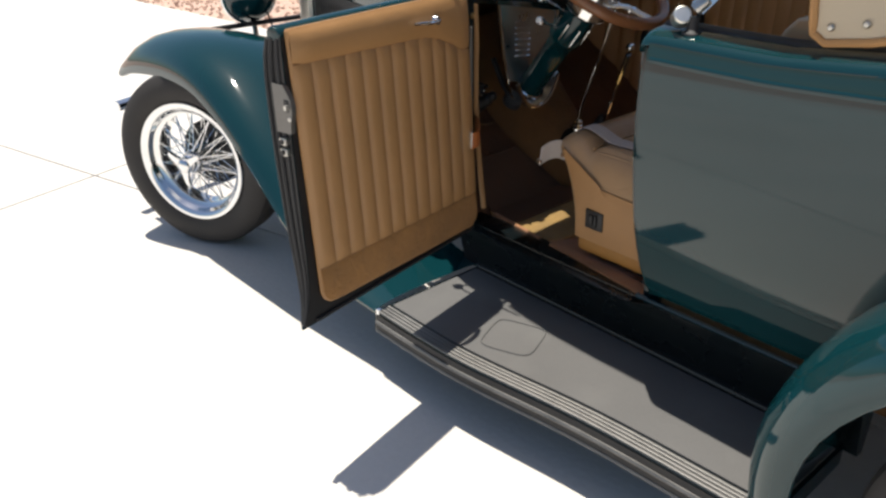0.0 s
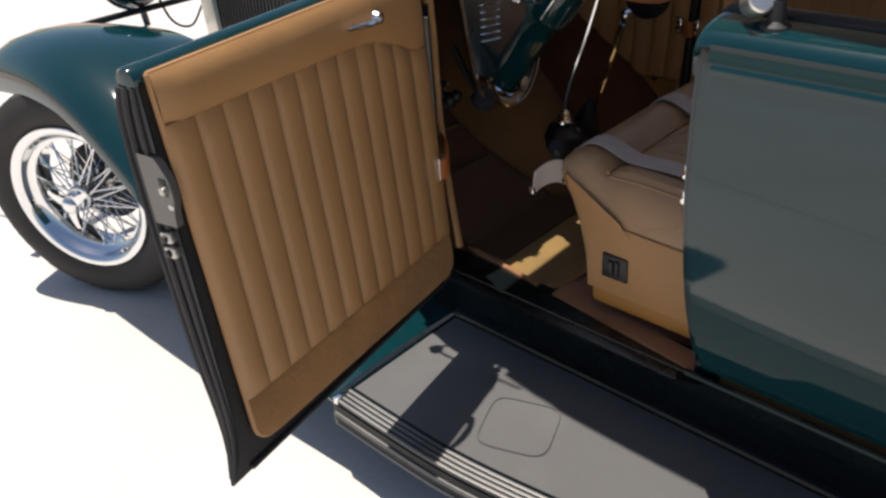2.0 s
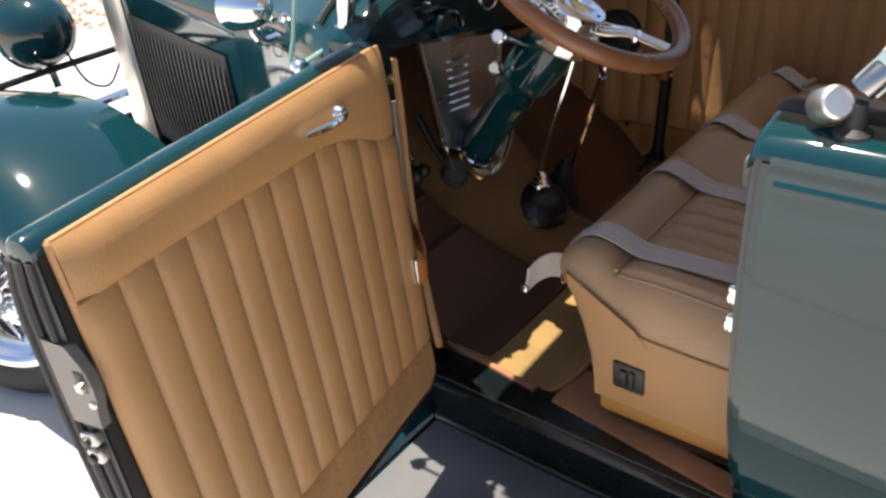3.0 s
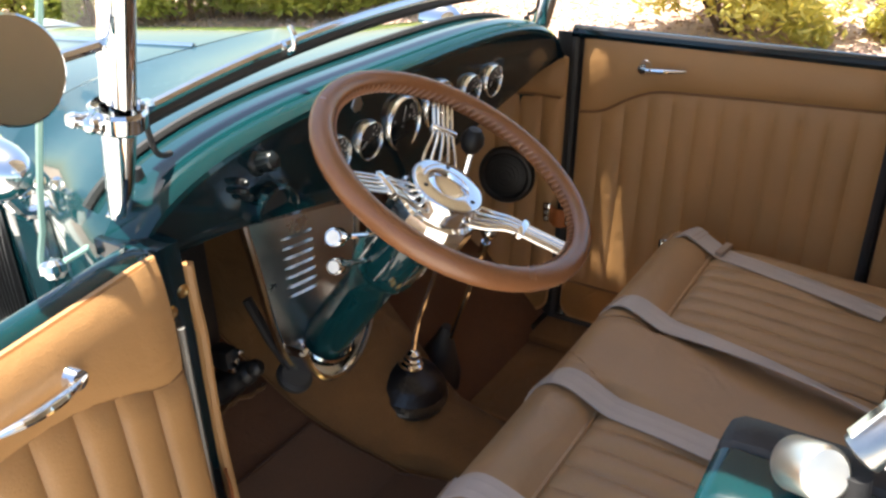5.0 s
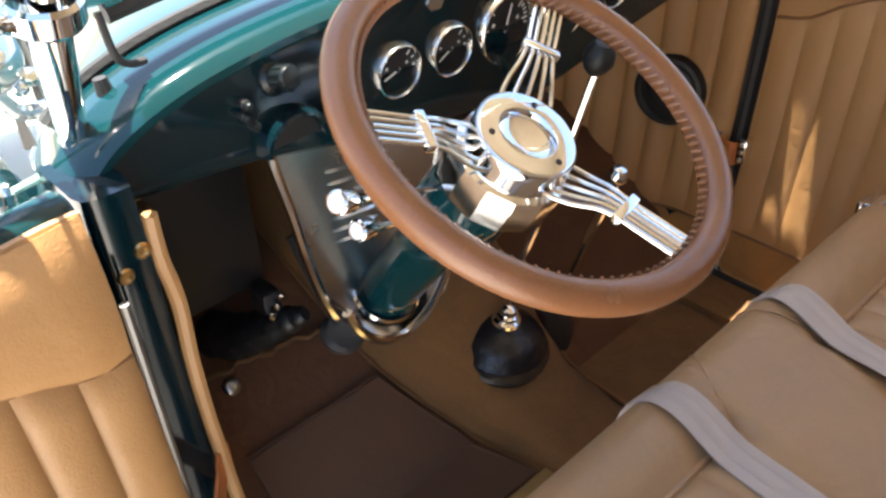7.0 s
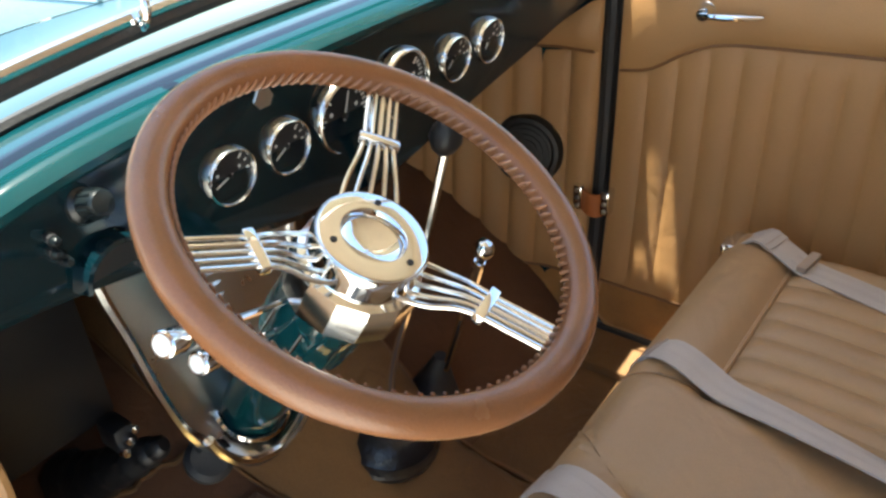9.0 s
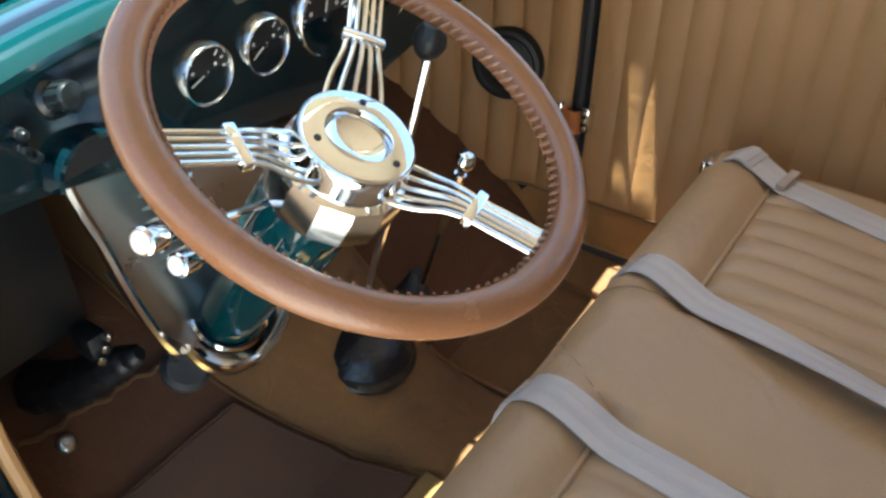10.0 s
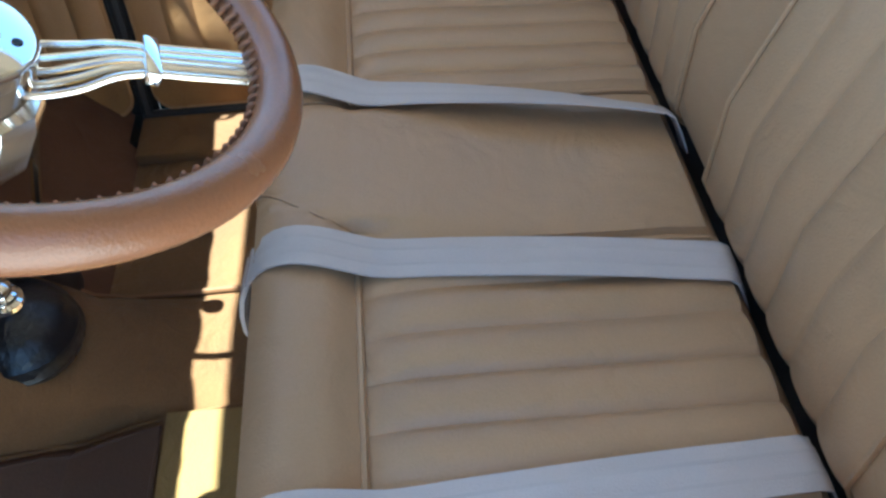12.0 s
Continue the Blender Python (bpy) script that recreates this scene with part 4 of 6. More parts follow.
qt = new("quarter_trim")
qt.parent = car
upholstery(quarter_trim, 0.0, 0.50, lambda s: 0.925 + 0.01 * s, lambda s: 0.458, lambda s: 0.372, lambda s: 1.004, 10, qt)
part("inner_side", sheet(lambda y, z: (0.085, y, z), span(-0.05, -0.9, 6), span(0.36, 0.965, 6), 0.01), LEATHER, car)
part("kick_side", sheet(lambda y, z: (0.094 + max(0.0, y - 0.80) * 0.75, y, z), span(0.63, 1.03, 12), span(0.36, 0.93, 6), 0.008), SUEDE, car)

# ---- floor, firewall ----
fl = new("floor_pan")
fl.parent = car
part("floor_carpet", box((0.10, -0.62, 0.315), (1.10, 0.62, 0.345), 0.004), SUEDE, fl)
rows = [[(CX + x, 0.60, 0.345), (CX + x, 0.80, 0.535), (CX + x * 0.75, 1.0, 0.725), (CX + x * 0.68, 1.045, 0.76), (CX + x * 0.68, 1.05, 0.97)] for x in span(-0.485, 0.52, 8)]
bm = loft(rows, closed=False)
bmesh.ops.solidify(bm, geom=bm.faces[:], thickness=0.01)
part("toe_board", bm, SUEDE_RED, fl, "reddish brown carpeted sloping toe board")
part("sill_carpet", box((0.97, -0.50, 0.345), (1.070, 0.60, 0.3645), 0.003), SUEDE, fl)


# carpet folded over the driver's sill, beside the seat and along the feet
for ya, yb, wide in ((-0.02, 0.330, 0.075), (0.372, 0.570, 0.022)):
    rings = []
    for y in span(ya, yb, 10):
        e = 0.068 + 0.130 * y
        rings.append([(e, y, 0.3625), (e + 0.002, y, 0.3665), (e + 0.008, y, 0.3680), (e + wide * 0.5, y, 0.3670), (e + wide, y, 0.3560), (e + wide + 0.05, y, 0.3475), (e + wide + 0.05, y, 0.344), (e, y, 0.344)])
    part("sill_carpet", loft(rings), SILL_CARPET_LIT, fl)


def floor_z(y):
    return 0.347 if y < 0.60 else 0.347 + (y - 0.60) * 0.95


def tunnel_edge(y):
    """The driver's edge of the tunnel carpet."""
    return curve_table(((0.10, 0.520), (0.467, 0.507), (0.61, 0.470), (0.667, 0.430), (0.751, 0.385), (0.97, 0.335)), y)


rows = []
for y in span(0.10, 0.98, 24):
    z = floor_z(y)
    t = min(1.0, max(0.0, (y - 0.44) / 0.16))
    h = 0.006 + 0.060 * t * t * (3 - 2 * t) + 0.05 * min(1, max(0.0, y - 0.6) / 0.3)
    k = 0.0 + 0.03 * (y > 0.6) * (y - 0.6)
    wide = (CX - tunnel_edge(y)) / 0.115
    rows.append([(CX + x * (wide if x < 0 else 1 + k), y, z + h * q - 0.004) for x, q in ((-0.115, 0), (-0.10, 0.5), (-0.082, 0.85), (-0.055, 1.0), (0.0, 1.06), (0.055, 1.0), (0.085, 0.85), (0.105, 0.5), (0.12, 0))])
part("tunnel_carpet", loft(rows, closed=False), SUEDE, fl)
part("carpet_binding", tube([(tunnel_edge(y) - 0.002, y, floor_z(y) + 0.004) for y in span(0.12, 0.97, 30)], 0.0022, 6), SUEDE, fl)
part("carpet_binding", tube([(CX + 0.122, y, floor_z(y) + 0.003) for y in span(0.12, 0.97, 20)], 0.004, 6), SEAM, fl)
part("carpet_binding", tube([(x, 0.806 - 0.08 * (x - 0.2) + 0.004 * math.sin(x * 90) + 0.003 * math.sin(x * 210), floor_z(0.806 - 0.08 * (x - 0.2)) + 0.006) for x in span(0.11, 0.36, 40)], 0.004, 6), SUEDE, fl)
def mat_x(u, y):
    return 0.165 + (tunnel_edge(y) - 0.016 - 0.165) * u


mat = tagged(finish(sheet(lambda u, y: (mat_x(u, y), y, floor_z(y) + 0.004 + 0.0012 * math.sin(u * 17) * math.sin(y * 23)), span(0, 1, 14), span(0.50, 0.720, 16), 0.006), "floor_mat", MAT_BROWN), "worn brown heel mat lying on the driver's floor carpet", "mat")
rim = [(mat_x(u, 0.50), 0.50) for u in span(0, 1, 8)] + [(mat_x(1, y), y) for y in span(0.50, 0.72, 10)[1:]] + [(mat_x(u, 0.72), 0.72) for u in span(1, 0, 8)[1:]] + [(mat_x(0, y), y) for y in span(0.72, 0.50, 10)[1:-1]]
part("binding", tube([(x, y, floor_z(y) + 0.009) for x, y in rim], 0.0028, 6, loop=True), MAT_BROWN, mat)
outline = smooth_line([(0.158, 0.598, 0), (0.136, 0.51, 0), (0.124, 0.44, 0), (0.129, 0.385, 0), (0.148, 0.350, 0), (0.190, 0.336, 0), (0.30, 0.333, 0), (0.50, 0.333, 0)], 4)
ring = [(p.x, p.y) for p in outline] + [(0.505, 0.494), (0.166, 0.494), (0.166, 0.598)]
cm_ = tagged(finish(loft([[(x, y, z) for x, y in ring] for z in (0.344, 0.352, 0.356)]), "carpet_mat", CARPET_SUNLIT), "brown bound carpet mat lying on the driver's floor", "mat")
part("binding", tube([(p.x, p.y, 0.355) for p in outline], 0.0042, 6), BINDING, cm_)
part("mat_snap", lathe([(0.001, 0.003), (0.004, 0.0035), (0.005, 0.0048), (0.008, 0.0045), (0.012, 0.002), (0.013, 0.0)], axis_matrix((0.195, 0.792, 0.530), (0, -0.69, 0.72)), 18), STEEL, fl)

# black boxes and pedals under the dash
part("fuse_box", box((0.120, 0.775, 0.676), (0.272, 0.83, 0.93), 0.012), BLACK, car, "black control box under the dash")
ped = new("pedal")
ped.parent = car
part("bracket", box((0.238, 0.735, 0.652), (0.266, 0.775, 0.690), 0.008), BLACK, ped)
part("bracket", tube(smooth_line([(0.212, 0.850, 0.578), (0.228, 0.805, 0.592), (0.246, 0.765, 0.618), (0.264, 0.730, 0.642), (0.276, 0.705, 0.66)], 5), [0.034 - 0.0004 * k - 0.00004 * k * k + 0.002 * math.sin(k * 2.1) for k in range(21)], 10), BLACK, ped)
for k in range(3):
    part("bolt", lathe([(0.001, 0.008), (0.005, 0.007), (0.006, 0.0)], axis_matrix((0.243 + 0.009 * k, 0.734, 0.660 + 0.011 * k), (0, -1, 0.2)), 8), CHROME, ped)
part("arm", tube(smooth_line([(0.290, 0.73, 0.76), (0.295, 0.70, 0.70), (0.298, 0.665, 0.655)], 5), 0.008, 8), BLACK, ped)
part("pad", lathe([(0.001, 0.012), (0.022, 0.012), (0.028, 0.007), (0.028, 0.0), (0.001, 0.0)], axis_matrix((0.298, 0.662, 0.640), (0, -0.6, 0.8)), 24), RUBBER, ped)

# gear lever with its boot
gl = new("gear_lever")
gl.parent = car
part("boot", lathe([(0.074, -0.066), (0.077, -0.056), (0.073, -0.048), (0.072, -0.038), (0.065, -0.031), (0.060, -0.021), (0.048, -0.014), (0.038, -0.009), (0.026, -0.004), (0.018, 0.0), (0.001, 0.0)], axis_matrix((0.579, 0.646, 0.496), (0, -0.18, 1)), 32), GAITER, gl, "pleated black rubber boot")
part("collar", lathe([(0.020, -0.006), (0.023, 0.000), (0.022, 0.005), (0.017, 0.008), (0.017, 0.014), (0.013, 0.016), (0.013, 0.026), (0.008, 0.030), (0.001, 0.032)], axis_matrix((0.579, 0.644, 0.503), (0, -0.18, 1)), 20), CHROME, gl)
ln = smooth_line([(0.579, 0.643, 0.515), (0.583, 0.628, 0.60), (0.590, 0.575, 0.76), (0.597, 0.526, 0.93)], 6)
part("rod", tube(ln, 0.0055, 8), CHROME, gl)
part("knob", lathe([(0.001, 0.020), (0.010, 0.018), (0.017, 0.008), (0.019, -0.004), (0.014, -0.016), (0.006, -0.024), (0.001, -0.026)], axis_matrix((0.597, 0.523, 0.95), (0, -0.3, 1)), 24), BLACK, gl)
hb = new("hand_brake")
hb.parent = car
part("boot", lathe([(0.055, -0.10), (0.050, -0.06), (0.035, -0.02), (0.020, 0.02), (0.010, 0.05), (0.001, 0.05)], axis_matrix((0.700, 0.655, 0.47), (0, -0.25, 1)), 20), RUBBER, hb)
part("rod", tube([(0.696, 0.632, 0.50), (0.688, 0.585, 0.63), (0.676, 0.539, 0.748)], 0.006, 8), CHROME, hb)
part("grip", tube([(0.6895, 0.590, 0.62), (0.684, 0.566, 0.68), (0.678, 0.545, 0.735)], [0.0075, 0.0085, 0.008], 10), CHROME, hb)
part("knob", lathe([(0.001, 0.014), (0.009, 0.012), (0.014, 0.004), (0.0145, -0.003), (0.010, -0.011), (0.006, -0.016)], axis_matrix((0.676, 0.537, 0.757), (0, -0.3, 1)), 20), CHROME, hb)


# ---- dashboard ----
def dash_bottom(x):
    return curve_table(((0.055, 0.958), (0.159, 0.948), (0.225, 0.937), (0.371, 0.908), (0.451, 0.892), (0.573, 0.876), (0.695, 0.892), (0.775, 0.908), (0.92, 0.932), (0.99, 0.946), (1.091, 0.957)), x)


def dash_top(x):
    return 0.885 + 0.165 * arch((x - CX) / 0.545)


def dash_y(z):
    return 0.612 + 0.10 * (z - 0.977)


dash = new("dashboard")
dash.parent = car
dash["label"] = "glossy dark green dashboard with chrome-ringed gauges"


def dash_fn(x, v):
    a, b = dash_bottom(x), max(dash_top(x), dash_bottom(x) + 0.004)
    z = a + (b - a) * v
    return (x, dash_y(z) + 0.018 * (max(0.0, 0.12 - v) / 0.12) ** 2, z)


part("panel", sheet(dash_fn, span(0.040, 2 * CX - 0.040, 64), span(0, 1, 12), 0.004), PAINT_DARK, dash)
part("lower_edge", tube([(x, 0.640, dash_bottom(x) + 0.002) for x in span(0.05, 2 * CX - 0.05, 48)], 0.010, 10), PAINT, dash)


def gauge(x, r, marks, needle):
    """A round instrument: stepped chrome bezel, black dial with marks and a needle, and a glass."""
    m = axis_matrix((x, dash_y(0.981) - 0.003, 0.981), (0, -1, -0.10))
    g = part("gauge_bezel", lathe([(r * 0.87, 0.002), (r * 0.87, 0.006), (r * 0.905, 0.0085), (r * 0.945, 0.0080), (r * 0.985, 0.005), (r, 0.001), (r, -0.004), (r * 0.87, -0.004)], m, 40), ALLOY, dash)
    part("gauge_dial", lathe([(0.001, 0.001), (r * 0.88, 0.001), (r * 0.88, -0.003), (0.001, -0.003)], m, 32), DIAL, g)
    bm = bmesh.new()
    for k in range(marks):
        a = radians(-225 + 270 * k / (marks - 1))
        big = k % 4 == 0
        q = m @ Matrix.Rotation(a, 4, "Z")
        box((r * (0.62 if big else 0.70), -r * 0.024, 0.0008), (r * 0.81, r * 0.024, 0.0016), bm=bm, m=q)
    for k in range(5):
        q = m @ Matrix.Rotation(radians(-200 + 55 * k), 4, "Z")
        box((r * 0.42, -r * 0.05, 0.0008), (r * 0.52, r * 0.05, 0.0014), bm=bm, m=q)
    part("gauge_marks", bm, MARK, g)
    q = m @ Matrix.Rotation(radians(needle), 4, "Z")
    bm = box((-r * 0.12, -r * 0.02, 0.002), (r * 0.62, r * 0.02, 0.003), bm=None, m=q)
    part("gauge_needle", bm, MARK, g)
    part("gauge_hub", lathe([(0.001, 0.005), (r * 0.07, 0.0045), (r * 0.09, 0.002)], m, 12), BLACK, g)
    gl_ = part("gauge_glass", lathe([(0.001, 0.0054), (r * 0.4, 0.0053), (r * 0.875, 0.0050)], m, 32), LENS, g)
    gl_.visible_shadow = False
    return g


for x, r, mk, nd in ((0.373, 0.030, 13, -160), (0.447, 0.030, 13, -150), (0.533, 0.044, 29, 75), (0.633, 0.044, 29, -215), (0.731, 0.030, 13, -140), (0.806, 0.030, 13, -120)):
    gauge(x, r, mk, nd)
part("badge", lathe([(0.001, 0.002), (0.012, 0.0018), (0.013, 0.0)], axis_matrix((0.434, dash_y(1.035) - 0.004, 1.035), (0, -1, -0.1)), 6), STEEL, dash)
# lamp switch on the driver's end of the dash
sm_ = axis_matrix((0.233, dash_y(1.011), 1.016), (0.15, -1, 0.25))
sw = part("lamp_switch", lathe([(0.001, 0.030), (0.0105, 0.029), (0.0120, 0.026), (0.0120, 0.008), (0.016, 0.005), (0.017, 0.0), (0.001, 0.0)], sm_, 24), SILL_BLACK, dash, "black ribbed lamp switch")
for k in range(12):
    part("grip_rib", tube([sm_ @ Vector((0.0121 * math.cos(k * math.pi / 6), 0.0121 * math.sin(k * math.pi / 6), h)) for h in (0.009, 0.025)], 0.0012, 5), SILL_BLACK, sw)
hood_c = Vector((0.239, dash_y(0.96) - 0.002, 0.953))
arc = [(math.cos(a), math.sin(a)) for a in span(math.pi, 0, 18)]
secs = [[hood_c + Vector((r * c, -out, r * 0.92 * si)) for r, out in ((0.030, 0.0), (0.030, 0.016), (0.033, 0.0205), (0.0365, 0.019), (0.0385, 0.010), (0.040, 0.0))] for c, si in arc]
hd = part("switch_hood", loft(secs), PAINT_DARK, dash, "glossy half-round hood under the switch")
part("hood_back", loft([[hood_c + Vector((0.031 * c, -0.004, 0.031 * 0.92 * si)) for c, si in arc], [hood_c + Vector((0.031 * c, -0.001, 0.031 * 0.92 * si)) for c, si in arc]]), BLACK, hd)
for x, z in ((0.197, 1.006), (0.195, 0.995), (0.201, 0.985)):
    tg = part("switch_toggle", tube([(x, 0.614, z), (x - 0.002, 0.598, z + 0.001)], [0.0045, 0.005], 8), BLACK, dash)
    part("toggle_tip", lathe([(0.001, 0.006), (0.003, 0.0055), (0.0042, 0.003), (0.0042, 0.0), (0.001, 0.0)], axis_matrix((x - 0.002, 0.598, z + 0.001), (0, -1, 0.1)), 10), SILL_BLACK, tg)

# ---- steering column and its drop plate ----
WN = Vector((0.079, -0.5, 0.862)).normalized()          # the wheel's axis, towards the driver
WC = Vector((0.360, 0.405, 1.002))                      # the middle of the rim
col = new("steering_column")
col.parent = car
CA = Vector((-0.015, -0.610, 0.792)).normalized()         # the column's own axis
CH = WC - WN * 0.022
cm = axis_matrix(CH, CA)


def along(d):
    return CH + CA * d


part("tube", lathe([(0.001, -0.405), (0.036, -0.405), (0.036, -0.235), (0.037, -0.195), (0.046, -0.182), (0.048, -0.170), (0.046, -0.110), (0.038, -0.085), (0.001, -0.08)], cm, 36), PAINT, col, "glossy green steering column")
for k in range(8):
    a = 2 * math.pi * k / 8 + 0.3
    u = (cm.to_3x3() @ Vector((math.cos(a), math.sin(a), 0))) * 0.047
    part("bright_strip", tube([along(-0.168) + u, along(-0.112) + u * 0.985], 0.0018, 6), CHROME, col)
finish(lathe([(0.001, -0.097), (0.0540, -0.097), (0.0570, -0.093), (0.0582, -0.064), (0.0555, -0.054), (0.046, -0.050), (0.001, -0.049)], axis_matrix(WC, WN), 13), "hub_adapter", ALLOY, col, "faceted chrome hub adapter", 20.0)
for tip, root in (((0.185, 0.455, 0.975), (0.318, 0.487, 0.917)), ((0.232, 0.499, 0.905), (0.325, 0.515, 0.870))):
    a, b = Vector(root), Vector(tip)
    d = (b - a).normalized()
    lv = part("lever", tube([a, a.lerp(b, 0.5), b - d * 0.012], [0.003, 0.0034, 0.0045], 8), CHROME, col)
    part("knob", lathe([(0.001, 0.012), (0.0092, 0.012), (0.0106, 0.0105), (0.0108, -0.004), (0.0088, -0.009), (0.006, -0.016), (0.0045, -0.030), (0.001, -0.030)], axis_matrix(b - d * 0.004, d), 24), CHROME, lv)
    part("cap", lathe([(0.001, 0.0128), (0.0076, 0.0126), (0.0086, 0.0115), (0.001, 0.0113)], axis_matrix(b - d * 0.004, d), 24), MARK, lv, "white end cap")
part("tilt_lever", tube([along(-0.10) + Vector((0.05, 0, 0)), along(-0.09) + Vector((0.075, 0.0, 0.004)), along(-0.088) + Vector((0.088, 0, 0.004))], [0.003, 0.004, 0.006], 8), CHROME, col)
# bright plate with louvers, from the dash down round the column
py = 0.664
prof = [(0.2425, 0.925), (0.247, 0.89), (0.257, 0.838), (0.267, 0.771), (0.283, 0.700), (0.302, 0.657), (0.331, 0.628), (0.366, 0.617)]
left = smooth_line([(x, py, z) for x, z in prof], 4)
right = [Vector((0.732 - p.x, p.y, p.z)) for p in left[::-1]]
bm = bmesh.new()
ov = [bm.verts.new(p) for p in left + right[1:]]
bm.faces.new(ov)
bmesh.ops.solidify(bm, geom=bm.faces[:], thickness=0.003)
plate = part("drop_plate", bm, BRUSHED, col, "bright metal drop plate with louvers")
part("plate_edge", tube(left + right[1:], 0.0065, 8), ALLOY, plate)
rings = []
for p in left[16:] + right[1:len(right) - 16]:
    rings.append([p, p + Vector((0, -0.040, 0.002)), p + Vector((0, -0.045, 0.006)), p + Vector((0, -0.042, 0.011)), p + Vector((0, 0, 0.010))])
part("plate_cup", loft(rings), ALLOY, plate)
part("cup_lip", tube([p + Vector((0, -0.043, 0.006)) for p in left[16:] + right[1:len(right) - 16]], 0.0062, 8), ALLOY, plate)
part("plate_recess", lathe([(0.037, 0.0), (0.042, 0.005), (0.045, 0.002), (0.044, -0.010), (0.037, -0.010)], axis_matrix(along(-0.386), CA), 32), CHROME, plate)
for k in range(7):
    z = 0.868 - 0.0155 * k
    w = 0.066
    x = 0.338
    secs = [[(x - w / 2 + w * t, py - 0.003, z - 0.0018 - 0.008 * t), (x - w / 2 + w * t, py - 0.003 - 0.0034 * math.sin(math.pi * t) ** 0.5, z - 0.0012 - 0.008 * t), (x - w / 2 + w * t, py - 0.003, z + 0.0018 - 0.008 * t)] for t in (0.001, 0.1, 0.3, 0.5, 0.7, 0.9, 0.999)]
    part("louver", loft(secs), BRUSHED, plate)

# ---- steering wheel ----
swl = new("steering_wheel")
swl.parent = car
swl["label"] = "banjo-style wheel with laced brown leather rim"
RIM_R, RIM_T = 0.1755, 0.0148
E1 = (Vector((0.481, 0.499, 1.046)) - WC)
E1 = (E1 - WN * E1.dot(WN)).normalized()
E2 = WN.cross(E1)


def on_wheel(r, a, h):
    return WC + (E1 * math.cos(a) + E2 * math.sin(a)) * r + WN * h


pts = [on_wheel(RIM_R, 2 * math.pi * k / 96, 0) for k in range(96)]
rings = []
for k in range(96):
    a = 2 * math.pi * k / 96
    c = pts[k]
    o = (c - WC).normalized()
    rings.append([c + o * RIM_T * math.cos(b) * 0.98 + WN * RIM_T * math.sin(b) for b in span(0, 2 * math.pi * 15 / 16, 16)])
rim_ob = part("rim", loft(rings, loop=True), RIM_LEATHER, swl, "chestnut brown leather rim")
# lacing along the inside of the rim
base = None
count = 108
for k in range(count):
    a = 2 * math.pi * k / count
    ring_pts = []
    for t in span(-1, 1, 5):
        b = math.pi + t * 0.42
        aa = a + t * 0.026
        c = on_wheel(RIM_R, aa, 0)
        o = (c - WC).normalized()
        ring_pts.append(c + (o * math.cos(b) + WN * math.sin(b)) * (RIM_T + 0.0012))
    if k == 0:
        ob = part("lace", tube(ring_pts, [0.0010, 0.0017, 0.0020, 0.0017, 0.0010], 6), LACING, rim_ob)
        base = ob.data
        to0 = Matrix(((E1.x, E2.x, WN.x, WC.x), (E1.y, E2.y, WN.y, WC.y), (E1.z, E2.z, WN.z, WC.z), (0, 0, 0, 1)))
    else:
        c = new("lace", base)
        c.parent = rim_ob
        c.matrix_basis = to0 @ Matrix.Rotation(a, 4, "Z") @ to0.inverted()
# spokes: five wires each, drawn together by a clamp
HUB_H = -0.026
for j in range(3):
    a = 2 * math.pi * j / 3
    d = E1 * math.cos(a) + E2 * math.sin(a)
    s = WN.cross(d)
    grp = part("spoke_clamp", box((0.1005, -0.0190, -0.0195), (0.1100, 0.0190, -0.0095), 0.0018, m=Matrix(((d.x, s.x, WN.x, WC.x), (d.y, s.y, WN.y, WC.y), (d.z, s.z, WN.z, WC.z), (0, 0, 0, 1)))), CHROME, swl)
    for k in range(-2, 3):
        wide, narrow = 0.0155 * k, 0.0068 * k
        fan = d * math.cos(0.25 * k) + s * math.sin(0.25 * k)
        q = [WC + fan * 0.040 + WN * -0.0395, WC + fan * 0.052 + WN * -0.0385, WC + d * 0.068 + s * wide * 0.72 + WN * -0.0300, WC + d * 0.087 + s * narrow * 1.22 + WN * -0.0195, WC + d * 0.105 + s * narrow + WN * -0.0145, WC + d * 0.125 + s * narrow + WN * -0.0107, WC + d * 0.145 + s * narrow + WN * -0.0069, WC + d * 0.166 + s * narrow + WN * -0.003]
        part("spoke_wire", tube(smooth_line(q, 4), 0.0023, 8), SPOKE, grp)
hubm = axis_matrix(WC + WN * HUB_H, WN)
hb_ = part("hub", lathe([(0.001, -0.024), (0.0475, -0.024), (0.0490, -0.0225), (0.0490, -0.008), (0.0490, 0.001), (0.0470, 0.004), (0.0450, 0.0048), (0.0285, 0.0048), (0.0275, 0.004), (0.025, -0.004), (0.016, -0.009), (0.001, -0.011)], hubm, 48), CHROME, swl, "polished chrome hub with dished centre")
for k in range(3):
    a = 2 * math.pi * k / 3 + math.pi / 3 - 0.55
    part("hub_screw", lathe([(0.001, 0.0012), (0.0028, 0.001), (0.0034, -0.001)], hubm @ Matrix.Translation((0.0368 * math.cos(a), 0.0368 * math.sin(a), 0.0048)), 12), BLACK, hb_)

# ---- windscreen ----
ws = new("windscreen")
ws.parent = car


def post_at(z):
    return Vector((0, 0.655 - 0.272 * (z - 1.0), z))


